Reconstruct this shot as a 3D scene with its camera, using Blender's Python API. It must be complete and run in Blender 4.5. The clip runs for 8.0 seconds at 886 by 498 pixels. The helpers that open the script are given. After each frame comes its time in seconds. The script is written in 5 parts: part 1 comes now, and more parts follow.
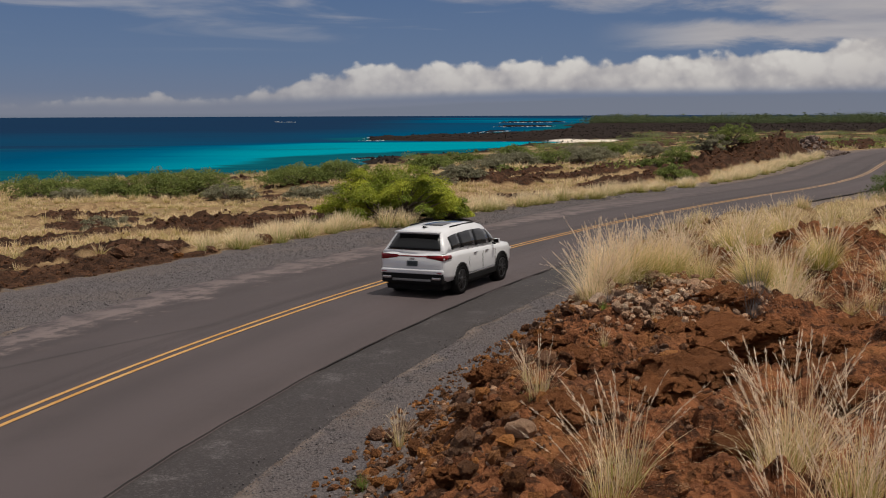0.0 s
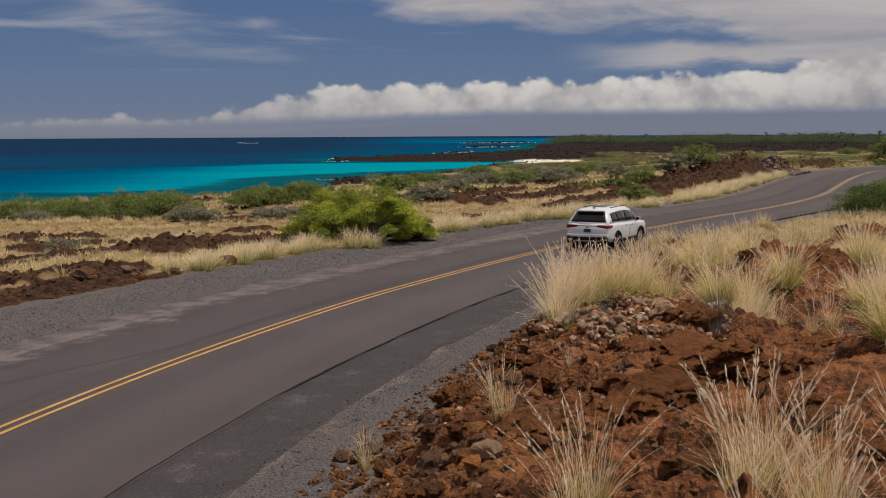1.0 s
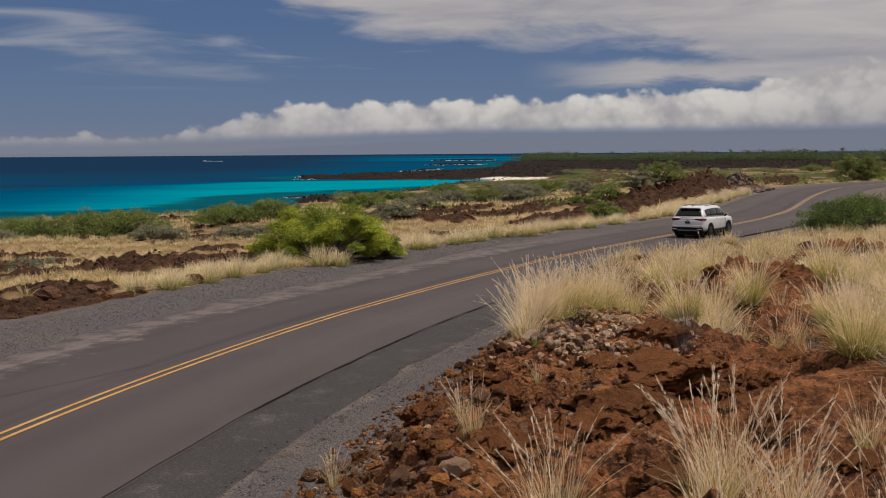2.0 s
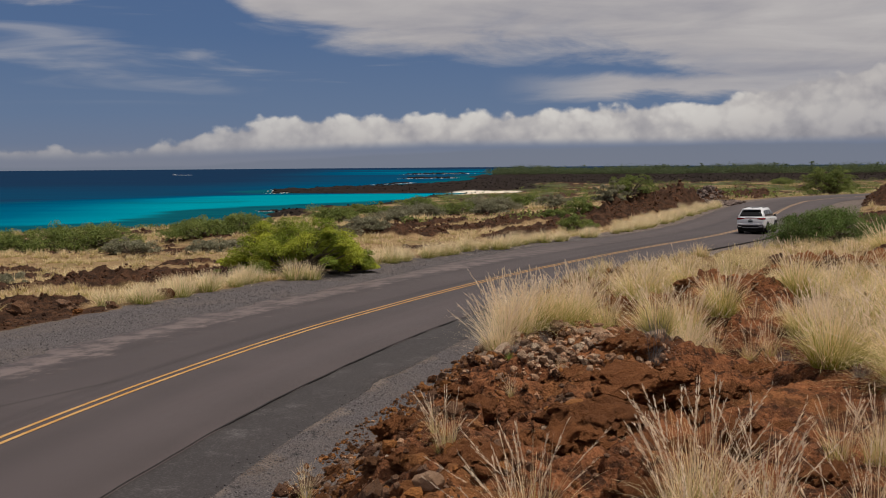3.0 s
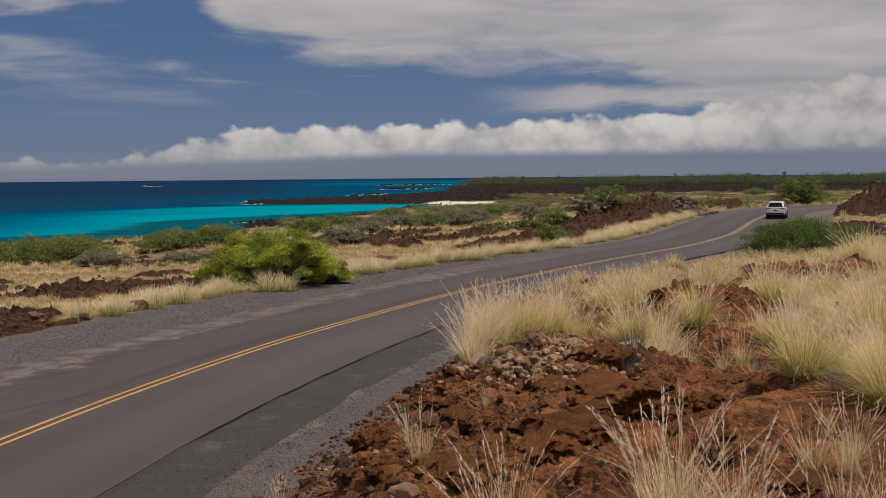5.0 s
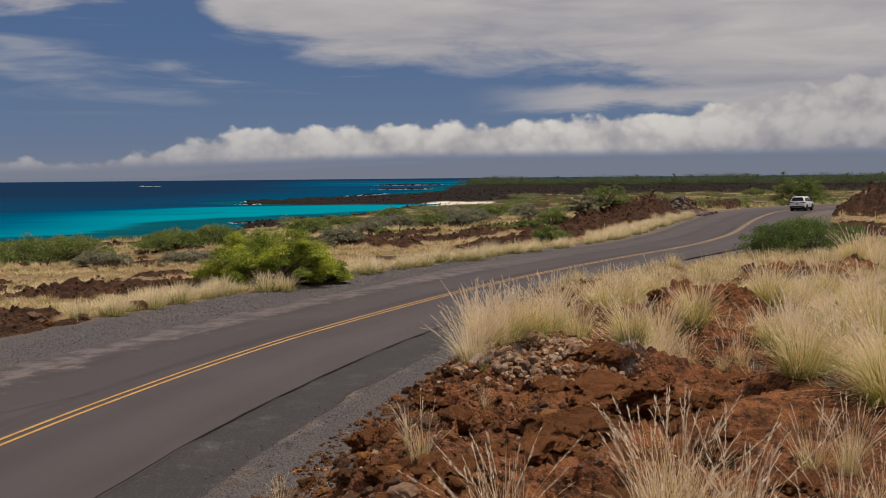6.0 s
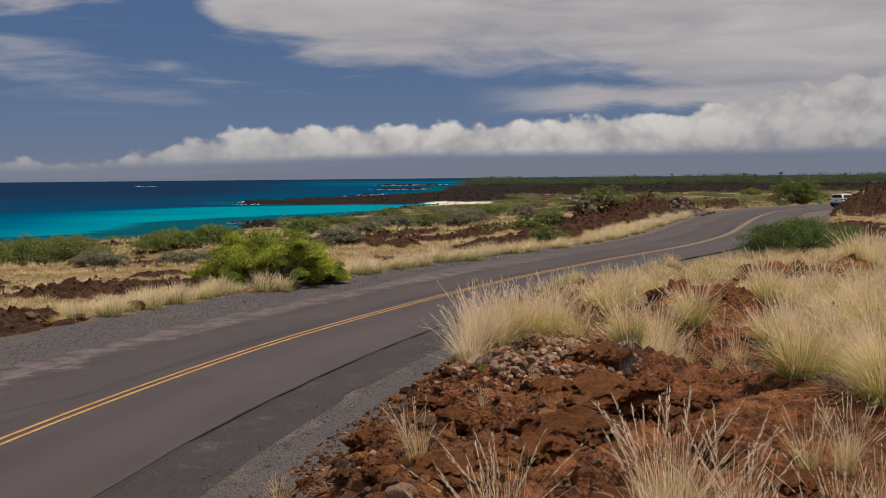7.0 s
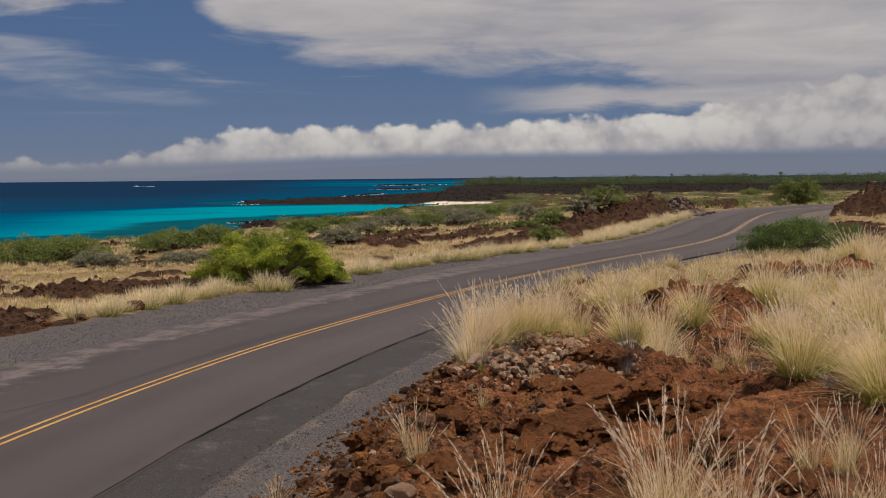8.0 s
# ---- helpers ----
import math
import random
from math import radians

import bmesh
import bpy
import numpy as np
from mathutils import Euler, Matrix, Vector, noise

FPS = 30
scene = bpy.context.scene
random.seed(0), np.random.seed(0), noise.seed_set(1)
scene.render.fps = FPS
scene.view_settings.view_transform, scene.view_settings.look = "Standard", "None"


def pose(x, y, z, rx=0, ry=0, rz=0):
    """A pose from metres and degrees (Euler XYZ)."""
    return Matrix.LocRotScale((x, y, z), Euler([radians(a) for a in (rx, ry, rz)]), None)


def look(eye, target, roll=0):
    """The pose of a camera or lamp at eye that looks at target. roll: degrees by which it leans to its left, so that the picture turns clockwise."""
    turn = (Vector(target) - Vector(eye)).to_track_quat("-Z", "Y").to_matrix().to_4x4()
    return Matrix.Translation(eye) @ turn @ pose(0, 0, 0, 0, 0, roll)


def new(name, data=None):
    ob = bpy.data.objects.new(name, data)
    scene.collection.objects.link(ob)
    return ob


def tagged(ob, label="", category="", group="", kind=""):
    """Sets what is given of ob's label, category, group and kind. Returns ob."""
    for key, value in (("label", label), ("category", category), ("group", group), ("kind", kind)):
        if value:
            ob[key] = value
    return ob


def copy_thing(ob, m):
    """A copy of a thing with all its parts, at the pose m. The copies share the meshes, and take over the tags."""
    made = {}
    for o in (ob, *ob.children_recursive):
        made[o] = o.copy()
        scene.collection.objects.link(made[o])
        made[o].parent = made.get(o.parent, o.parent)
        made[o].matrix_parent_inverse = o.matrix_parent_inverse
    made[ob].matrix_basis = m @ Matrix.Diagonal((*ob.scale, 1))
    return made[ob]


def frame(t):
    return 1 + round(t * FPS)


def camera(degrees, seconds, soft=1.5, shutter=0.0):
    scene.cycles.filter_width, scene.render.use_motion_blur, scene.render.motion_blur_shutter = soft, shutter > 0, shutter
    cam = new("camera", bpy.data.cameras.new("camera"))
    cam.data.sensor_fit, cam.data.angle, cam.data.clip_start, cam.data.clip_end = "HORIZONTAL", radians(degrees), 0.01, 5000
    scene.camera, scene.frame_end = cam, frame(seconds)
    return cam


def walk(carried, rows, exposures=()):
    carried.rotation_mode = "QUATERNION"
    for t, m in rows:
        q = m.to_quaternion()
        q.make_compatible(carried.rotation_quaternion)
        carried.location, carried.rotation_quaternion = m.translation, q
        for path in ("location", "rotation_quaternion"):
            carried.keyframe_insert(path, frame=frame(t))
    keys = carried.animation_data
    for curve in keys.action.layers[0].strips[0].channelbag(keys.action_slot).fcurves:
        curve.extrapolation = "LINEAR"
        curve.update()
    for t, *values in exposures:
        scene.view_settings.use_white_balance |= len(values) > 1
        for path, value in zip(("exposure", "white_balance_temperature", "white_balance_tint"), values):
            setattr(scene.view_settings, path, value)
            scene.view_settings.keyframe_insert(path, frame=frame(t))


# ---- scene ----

import functools

EYE = 4.9
cam = camera(40.0, 8.0, soft=1.0, shutter=0.2)
TURNS = [
    (0.0, 83.6, 0.2, 0.0), (0.5, 84.074, 0.282, -0.83), (1.0, 84.551, 0.306, -1.657), (1.5, 84.985, 0.362, -2.456),
    (3.0, 86.004, 0.443, -4.492), (3.5, 86.219, 0.464, -4.999), (4.0, 86.349, 0.512, -5.386), (4.5, 86.476, 0.514, -5.614),
    (6.0, 86.511, 0.521, -5.729), (6.5, 86.51, 0.524, -5.782), (7.0, 86.511, 0.53, -5.828), (7.5, 86.511, 0.527, -5.836), (8.0, 86.511, 0.527, -5.838),
]
walk(cam, [(t, pose(0, 0, EYE, rx, ry, rz)) for t, rx, ry, rz in TURNS])


# ---- node helpers ----
class Graph:
    """A small builder for node trees."""

    def __init__(self, tree):
        self.tree, self.n, self.l = tree, tree.nodes, tree.links

    def put(self, sock, value):
        if isinstance(value, bpy.types.NodeSocket):
            self.l.new(value, sock)
        elif value is not None:
            sock.default_value = value

    def math(self, op, a, b=None, c=None, clamp=False):
        nd = self.n.new("ShaderNodeMath")
        nd.operation, nd.use_clamp = op, clamp
        for i, v in enumerate((a, b, c)):
            self.put(nd.inputs[i], v)
        return nd.outputs[0]

    def ramp(self, fac, lo, hi, smooth=True, a=0.0, b=1.0):
        nd = self.n.new("ShaderNodeMapRange")
        nd.interpolation_type = "SMOOTHSTEP" if smooth else "LINEAR"
        nd.clamp = True
        for i, v in enumerate((fac, lo, hi, a, b)):
            self.put(nd.inputs[i], v)
        return nd.outputs[0]

    def stops(self, fac, pairs, interp="LINEAR"):
        nd = self.n.new("ShaderNodeValToRGB")
        cr = nd.color_ramp
        cr.interpolation = interp
        while len(cr.elements) < len(pairs):
            cr.elements.new(0.5)
        for e, (p, col) in zip(cr.elements, pairs):
            e.position = p
            e.color = (*col, 1) if isinstance(col, tuple) else (col, col, col, 1)
        self.put(nd.inputs[0], fac)
        return nd.outputs[0]

    def mix(self, fac, a, b, blend="MIX"):
        nd = self.n.new("ShaderNodeMix")
        nd.data_type, nd.blend_type = "RGBA", blend
        self.put(nd.inputs[0], fac)
        for i, v in ((6, a), (7, b)):
            if isinstance(v, tuple):
                v = (*v, 1) if len(v) == 3 else v
            self.put(nd.inputs[i], v)
        return nd.outputs[2]

    def noise(self, vec, scale, detail=4, rough=0.55, dist=0.0):
        nd = self.n.new("ShaderNodeTexNoise")
        self.put(nd.inputs["Vector"], vec)
        nd.inputs["Scale"].default_value, nd.inputs["Detail"].default_value = scale, detail
        nd.inputs["Roughness"].default_value, nd.inputs["Distortion"].default_value = rough, dist
        return nd.outputs[0]

    def cells(self, vec, scale, feature="F1", out=0):
        nd = self.n.new("ShaderNodeTexVoronoi")
        nd.feature = feature
        self.put(nd.inputs["Vector"], vec)
        nd.inputs["Scale"].default_value = scale
        return nd.outputs[out]

    def grey(self, col):
        nd = self.n.new("ShaderNodeRGBToBW")
        self.l.new(col, nd.inputs[0])
        return nd.outputs[0]

    def attr(self, name):
        nd = self.n.new("ShaderNodeAttribute")
        nd.attribute_name = name
        return nd.outputs["Fac"]

    def joined(self, x, y, z=0.0):
        nd = self.n.new("ShaderNodeCombineXYZ")
        for i, v in enumerate((x, y, z)):
            self.put(nd.inputs[i], v)
        return nd.outputs[0]

    def place(self):
        return self.n.new("ShaderNodeTexCoord").outputs["Object"]

    def bump(self, height, strength=0.5, distance=0.02):
        nd = self.n.new("ShaderNodeBump")
        nd.inputs["Strength"].default_value, nd.inputs["Distance"].default_value = strength, distance
        self.put(nd.inputs["Height"], height)
        return nd.outputs[0]

    def finish(self, colour, rough=0.8, normal=None, metal=0.0, spec=0.5, coat=0.0, through_light=None):
        b = self.n.new("ShaderNodeBsdfPrincipled")
        out = self.n.new("ShaderNodeOutputMaterial")
        if isinstance(colour, tuple):
            colour = (*colour, 1)
        self.put(b.inputs["Base Color"], colour)
        self.put(b.inputs["Roughness"], rough)
        self.put(b.inputs["Metallic"], metal)
        self.put(b.inputs["Specular IOR Level"], spec)
        b.inputs["Coat Weight"].default_value = coat
        if normal is not None:
            self.l.new(normal, b.inputs["Normal"])
        top = b.outputs[0]
        if through_light is not None:
            tr = self.n.new("ShaderNodeBsdfTranslucent")
            self.put(tr.inputs[0], colour)
            mx = self.n.new("ShaderNodeMixShader")
            mx.inputs[0].default_value = through_light
            self.l.new(top, mx.inputs[1])
            self.l.new(tr.outputs[0], mx.inputs[2])
            top = mx.outputs[0]
        self.l.new(top, out.inputs[0])
        return b


def material(name):
    m = bpy.data.materials.new(name)
    m.use_nodes = True
    m.node_tree.nodes.clear()
    return m, Graph(m.node_tree)


# ---- sky and sun ----
SUN_ELEVATION, SUN_AZIMUTH = 68.0, 105.0     # degrees above the horizon, and clockwise from the way ahead
SKY_STRENGTH, SUN_STRENGTH = 0.055, 3.3


def make_sky():
    world = bpy.data.worlds.new("sky")
    scene.world = world
    world.use_nodes = True
    world.node_tree.nodes.clear()
    g = Graph(world.node_tree)
    sky = g.n.new("ShaderNodeTexSky")
    sky.sky_type, sky.sun_disc = "NISHITA", False
    sky.sun_elevation, sky.sun_rotation = radians(SUN_ELEVATION), radians(SUN_AZIMUTH)
    sky.altitude, sky.air_density, sky.dust_density, sky.ozone_density = 0, 1.0, 0.6, 2.0
    way = g.n.new("ShaderNodeTexCoord").outputs["Generated"]
    part_of = g.n.new("ShaderNodeSeparateXYZ")
    g.l.new(way, part_of.inputs[0])
    x, y, z = part_of.outputs
    u = g.math("MULTIPLY", g.math("ARCTAN2", x, y), 57.2958)
    v = g.math("MULTIPLY", g.math("ARCSINE", z), 57.2958)
    base = g.mix(1.0, sky.outputs[0], (SKY_STRENGTH,) * 3, "MULTIPLY")
    clear = g.stops(g.ramp(v, 0, 30, False), [(0.0, (0.15, 0.185, 0.275)), (0.08, (0.105, 0.162, 0.285)), (0.2, (0.07, 0.128, 0.265)), (0.45, (0.055, 0.105, 0.24)), (1.0, (0.06, 0.115, 0.27))])
    base = g.mix(g.ramp(v, 40.0, 15.0, True, 0.0, 0.9), base, clear)
    # high thin sheet: its lower edge sinks towards the right
    rim = g.stops(g.ramp(u, -30, 50, False), [(0.0, 0.80), (0.2, 0.745), (0.255, 0.76), (0.29, 0.86), (0.335, 0.66), (0.40, 0.53), (0.5, 0.48), (0.55, 0.42), (0.585, 0.30), (0.62, 0.18), (1.0, 0.18)], "EASE")
    n1 = g.noise(g.joined(g.math("MULTIPLY", u, 0.10), g.math("MULTIPLY", v, 0.42), 1.7), 1.0, 7, 0.55, 0.6)
    n2 = g.noise(g.joined(g.math("MULTIPLY", u, 0.20), g.math("MULTIPLY", v, 0.85), 4.1), 1.0, 6, 0.6, 0.4)
    n3 = g.noise(g.joined(g.math("MULTIPLY", u, 0.09), g.math("MULTIPLY", v, 0.75), 8.3), 1.0, 5, 0.5, 0.8)
    over = g.math("SUBTRACT", v, g.math("MULTIPLY", rim, 10.0))
    over = g.math("ADD", over, g.math("MULTIPLY", g.math("SUBTRACT", n1, 0.5), 3.4))
    over = g.math("ADD", over, g.math("MULTIPLY", g.math("SUBTRACT", n2, 0.5), 1.6))
    sheet = g.ramp(over, -0.25, 1.0)
    wisp = g.math("MULTIPLY", g.ramp(n3, 0.55, 0.75, True, 0, 0.4), g.ramp(v, 2.6, 4.2))
    sheet = g.math("MAXIMUM", g.math("MULTIPLY", sheet, g.ramp(n1, 0.25, 0.5, True, 0.72, 0.94)), wisp)
    mid_line = g.math("ADD", g.math("SUBTRACT", v, 3.55), g.math("MULTIPLY", g.math("SUBTRACT", n2, 0.5), 1.6))
    band = g.math("MULTIPLY", g.ramp(u, 6.5, 13.0), g.ramp(g.math("ABSOLUTE", mid_line), 0.75, 0.15, True, 0.0, 0.85))
    sheet = g.math("MAXIMUM", sheet, band)
    sheet_col = g.stops(g.math("ADD", g.math("MULTIPLY", n3, 0.7), g.math("MULTIPLY", n2, 0.4)), [(0.35, (0.32, 0.308, 0.335)), (0.55, (0.43, 0.405, 0.405)), (0.75, (0.52, 0.49, 0.475))])
    col = g.mix(sheet, base, sheet_col)
    # a bank of cumulus over the far shore
    top = g.stops(g.ramp(u, -30, 50, False), [(0.0, 0.06), (0.165, 0.07), (0.185, 0.14), (0.212, 0.17), (0.232, 0.08), (0.256, 0.13), (0.295, 0.29), (0.331, 0.42), (0.375, 0.42), (0.44, 0.44), (0.5, 0.47), (0.54, 0.53), (0.585, 0.50), (0.63, 0.72), (0.72, 0.88), (1.0, 0.85)])
    top = g.math("MULTIPLY", top, 5.0)
    big = g.noise(g.joined(u, g.math("MULTIPLY", v, 1.3), 0.3), 0.55, 3, 0.5)
    puff = g.cells(g.joined(u, g.math("MULTIPLY", v, 1.25), g.math("MULTIPLY", big, 1.5)), 0.8, "SMOOTH_F1")
    puff2 = g.cells(g.joined(u, g.math("MULTIPLY", v, 1.25), g.math("MULTIPLY", big, 3.0)), 2.0, "SMOOTH_F1")
    fine = g.noise(g.joined(u, v, 0.9), 3.0, 3, 0.5)
    bill = g.math("ADD", g.math("MULTIPLY", puff, -0.7), g.math("MULTIPLY", puff2, -0.30))
    bill = g.math("ADD", bill, g.math("MULTIPLY", fine, 0.28))
    bill = g.math("ADD", bill, g.math("MULTIPLY", big, 0.9))
    edge = g.math("ADD", g.math("ADD", g.math("SUBTRACT", top, v), bill), 0.05)
    foot = g.ramp(u, -12.0, 4.0, False, 0.15, 0.7)
    cum = g.math("MULTIPLY", g.ramp(edge, 0.0, 0.32), g.ramp(g.math("SUBTRACT", v, foot), 0.0, 0.55))
    shade = g.math("ADD", g.math("MULTIPLY", g.ramp(v, 0.6, 2.6), 0.38), g.math("MULTIPLY", g.ramp(bill, -0.32, 0.42), 0.62))
    shade = g.math("SUBTRACT", shade, g.ramp(u, 14.0, 24.0, True, 0.0, 0.34))
    cum_col = g.stops(shade, [(0.0, (0.27, 0.262, 0.285)), (0.35, (0.38, 0.362, 0.37)), (0.7, (0.51, 0.482, 0.465)), (1.0, (0.66, 0.63, 0.59))])
    col = g.mix(g.math("MULTIPLY", cum, g.ramp(u, -14.0, 4.0, True, 0.7, 0.94)), col, cum_col)
    # haze and a far hill ridge under the bank
    col = g.mix(g.ramp(v, 1.15, 0.1, True, 0.0, 0.72), col, (0.205, 0.217, 0.265))
    ridge = g.stops(g.ramp(u, -10, 40, False), [(0.0, 0.0), (0.05, 0.0), (0.14, 0.28), (0.24, 0.5), (0.36, 0.72), (0.6, 0.86), (0.75, 0.78), (1.0, 0.5)], "EASE")
    ridge = g.math("ADD", g.math("MULTIPLY", ridge, 1.0), g.math("MULTIPLY", g.math("SUBTRACT", g.noise(g.joined(u, 0.0, 5.0), 0.8, 4), 0.5), 0.16))
    col = g.mix(g.ramp(g.math("SUBTRACT", ridge, v), -0.05, 0.12, True, 0.0, 0.75), col, (0.165, 0.187, 0.24))
    bg = g.n.new("ShaderNodeBackground")
    g.l.new(col, bg.inputs[0])
    out = g.n.new("ShaderNodeOutputWorld")
    g.l.new(bg.outputs[0], out.inputs[0])


make_sky()
sun_data = bpy.data.lights.new("sun", "SUN")
sun_data.energy, sun_data.angle, sun_data.color = SUN_STRENGTH, radians(0.6), (1.0, 0.92, 0.80)
sun = new("sun", sun_data)
_az, _el = radians(SUN_AZIMUTH), radians(SUN_ELEVATION)
SUN_WAY = Vector((math.sin(_az) * math.cos(_el), math.cos(_az) * math.cos(_el), math.sin(_el)))
sun.matrix_world = look(tuple(SUN_WAY * 60), (0, 0, 0))

# ---- plan ----
SEA = -9.0
ROAD = np.array([(-13, -30), (-11.5, -10), (-9.3, 8), (-7.1, 19.1), (-5.6, 24.4), (-3.9, 29.3), (-1.9, 34.7), (2.7, 44.8), (8.6, 56.5), (17.2, 70),
                 (23.8, 79), (28.6, 87), (33.5, 96.5), (42.8, 118), (48.8, 131), (56, 145), (65, 157), (77, 168), (95, 178), (125, 187), (190, 200)], float)


def smooth_line(points, step=1.0, soft=4.0):
    run = np.r_[0, np.cumsum(np.hypot(*np.diff(points, axis=0).T))]
    at = np.arange(0, run[-1], step)
    p = np.c_[np.interp(at, run, points[:, 0]), np.interp(at, run, points[:, 1])]
    k = np.exp(-np.arange(-9, 10) ** 2 / 2 / soft ** 2)
    k /= k.sum()
    q = np.array([np.convolve(np.pad(p[:, i], 9, mode="reflect", reflect_type="odd"), k, "valid") for i in (0, 1)]).T
    d = np.gradient(q, axis=0)
    d /= np.linalg.norm(d, axis=1)[:, None]
    return at, q, d, np.c_[d[:, 1], -d[:, 0]]


RUN, LINE, ALONG, ACROSS = smooth_line(ROAD)


def road_z(s):
    """The road dips a little before the bend."""
    return np.interp(s, [0, 68, 92, 135, 185, 400], [0, 0, -0.12, -0.14, 0, 0])


def on_road(s, o):
    """Plan place and heading at s metres along the yellow line, o metres to its right."""
    x = np.interp(s, RUN, LINE[:, 0]) + o * np.interp(s, RUN, ACROSS[:, 0])
    y = np.interp(s, RUN, LINE[:, 1]) + o * np.interp(s, RUN, ACROSS[:, 1])
    return x, y


def road_frame(x, y):
    x, y = np.ravel(x), np.ravel(y)
    s, o = np.empty(len(x)), np.empty(len(x))
    for i in range(0, len(x), 20000):
        dx, dy = x[i:i + 20000, None] - LINE[None, :, 0], y[i:i + 20000, None] - LINE[None, :, 1]
        k = (dx * dx + dy * dy).argmin(1)
        j = np.arange(len(k))
        o[i:i + 20000] = dx[j, k] * ACROSS[k, 0] + dy[j, k] * ACROSS[k, 1]
        s[i:i + 20000] = RUN[k] + dx[j, k] * ALONG[k, 0] + dy[j, k] * ALONG[k, 1]
        far = (k == 0) | (k == len(RUN) - 1)
        dist = np.hypot(dx[j, k], dy[j, k])
        ob = o[i:i + 20000]
        ob[far] = np.sign(ob[far] + 1e-9) * dist[far]
    return s, o


COAST = np.array([(-900, 120), (-300, 150), (-140, 190), (-90, 218), (-66, 240), (-48, 252), (-33, 275), (-23, 300), (-18, 320), (-24, 352), (-20, 366), (-8, 378),
                  (7, 408), (19, 462), (36, 521), (50, 545), (60, 580), (33, 588), (-1, 592), (-30, 616), (-42, 655), (-24, 705), (20, 770), (64, 870), (104, 1030), (128, 1200), (122, 1260),
                  (150, 1420), (178, 1500), (190, 1600), (300, 1900), (900, 2600), (3500, 4200)], float)


def shore_distance(x, y):
    """Metres inland of the coast line; minus: out at sea."""
    x, y = np.ravel(x), np.ravel(y)
    out = np.empty(len(x))
    a, b = COAST[:-1], COAST[1:]
    ab = b - a
    for i in range(0, len(x), 20000):
        px, py = x[i:i + 20000, None], y[i:i + 20000, None]
        h = np.clip(((px - a[:, 0]) * ab[:, 0] + (py - a[:, 1]) * ab[:, 1]) / (ab ** 2).sum(1), 0, 1)
        dx, dy = px - a[:, 0] - h * ab[:, 0], py - a[:, 1] - h * ab[:, 1]
        d = np.sqrt(dx * dx + dy * dy).min(1)
        # even-odd test against the coast closed far inland to the right
        poly = np.vstack([COAST, (5000, 4200), (5000, -5000), (-900, -5000)])
        c, e = poly, np.roll(poly, -1, axis=0)
        cross = (c[:, 1] > py) != (e[:, 1] > py)
        xi = (e[:, 0] - c[:, 0]) * (py - c[:, 1]) / (e[:, 1] - c[:, 1] + 1e-9) + c[:, 0]
        inside = (cross & (px < xi)).sum(1) % 2 == 1
        out[i:i + 20000] = np.where(inside, d, -d)
    return out


def lattice(ix, iy, seed):
    h = (ix.astype(np.int64) * 374761393 + iy.astype(np.int64) * 668265263 + seed * 1442695041) & 0x7FFFFFFF
    h = ((h ^ (h >> 13)) * 1274126177) & 0x7FFFFFFF
    return ((h ^ (h >> 16)) & 0xFFFF) / 65535.0


def value_noise(x, y, seed=0):
    ix, iy = np.floor(x), np.floor(y)
    fx, fy = x - ix, y - iy
    fx, fy = fx * fx * (3 - 2 * fx), fy * fy * (3 - 2 * fy)
    a, b = lattice(ix, iy, seed), lattice(ix + 1, iy, seed)
    c, d = lattice(ix, iy + 1, seed), lattice(ix + 1, iy + 1, seed)
    return (a * (1 - fx) + b * fx) * (1 - fy) + (c * (1 - fx) + d * fx) * fy


def fbm(x, y, octaves=4, seed=0, gain=0.5):
    total, amp, norm = 0.0, 1.0, 0.0
    for k in range(octaves):
        total = total + amp * value_noise(x * 1.0, y * 1.0, seed + k * 17)
        norm += amp
        amp *= gain
        x, y = x * 2.03 + y * 0.31, y * 2.03 - x * 0.31
    return total / norm


def ease(a, b, v):
    t = np.clip((v - a) / (b - a), 0, 1)
    return t * t * (3 - 2 * t)


# heaps of broken lava: plan centre, half lengths along and across, turn, height
HEAPS = [(35.5, 131, 10, 4.6, 64, 2.4), (12.6, 87.5, 8, 2.4, 57, 0.8), (18.5, 98, 8, 2.8, 62, 1.1), (24.5, 110, 9, 3.2, 66, 1.5), (30, 121, 8, 3.6, 66, 2.0), (45, 144, 8, 5, 62, 2.0), (65.6, 127, 12.4, 7, 15, 3.9), (59.6, 124, 4.4, 4, 20, 2.5), (67, 120.5, 8.6, 5.5, 15, 2.4), (-11, 57.5, 7, 3.4, 15, 0.55), (-10, 68, 6, 1.6, 10, 0.4), (-24, 46, 7, 4, 30, 0.7), (-13, 45, 5, 2.0, 20, 0.4), (-16.5, 40.5, 5, 2.2, 28, 0.4), (-19, 37, 6, 4, 30, 0.5), (-22, 72, 7, 2.2, 5, 0.5),
         (4.2, 87, 4.0, 3, 20, 1.1), (12, 106, 9, 2.2, 24, 0.8), (20, 128, 8, 2.4, 20, 0.8), (62, 190, 14, 6, 60, 2.5), (5, 112, 9, 4, 20, 0.9)]

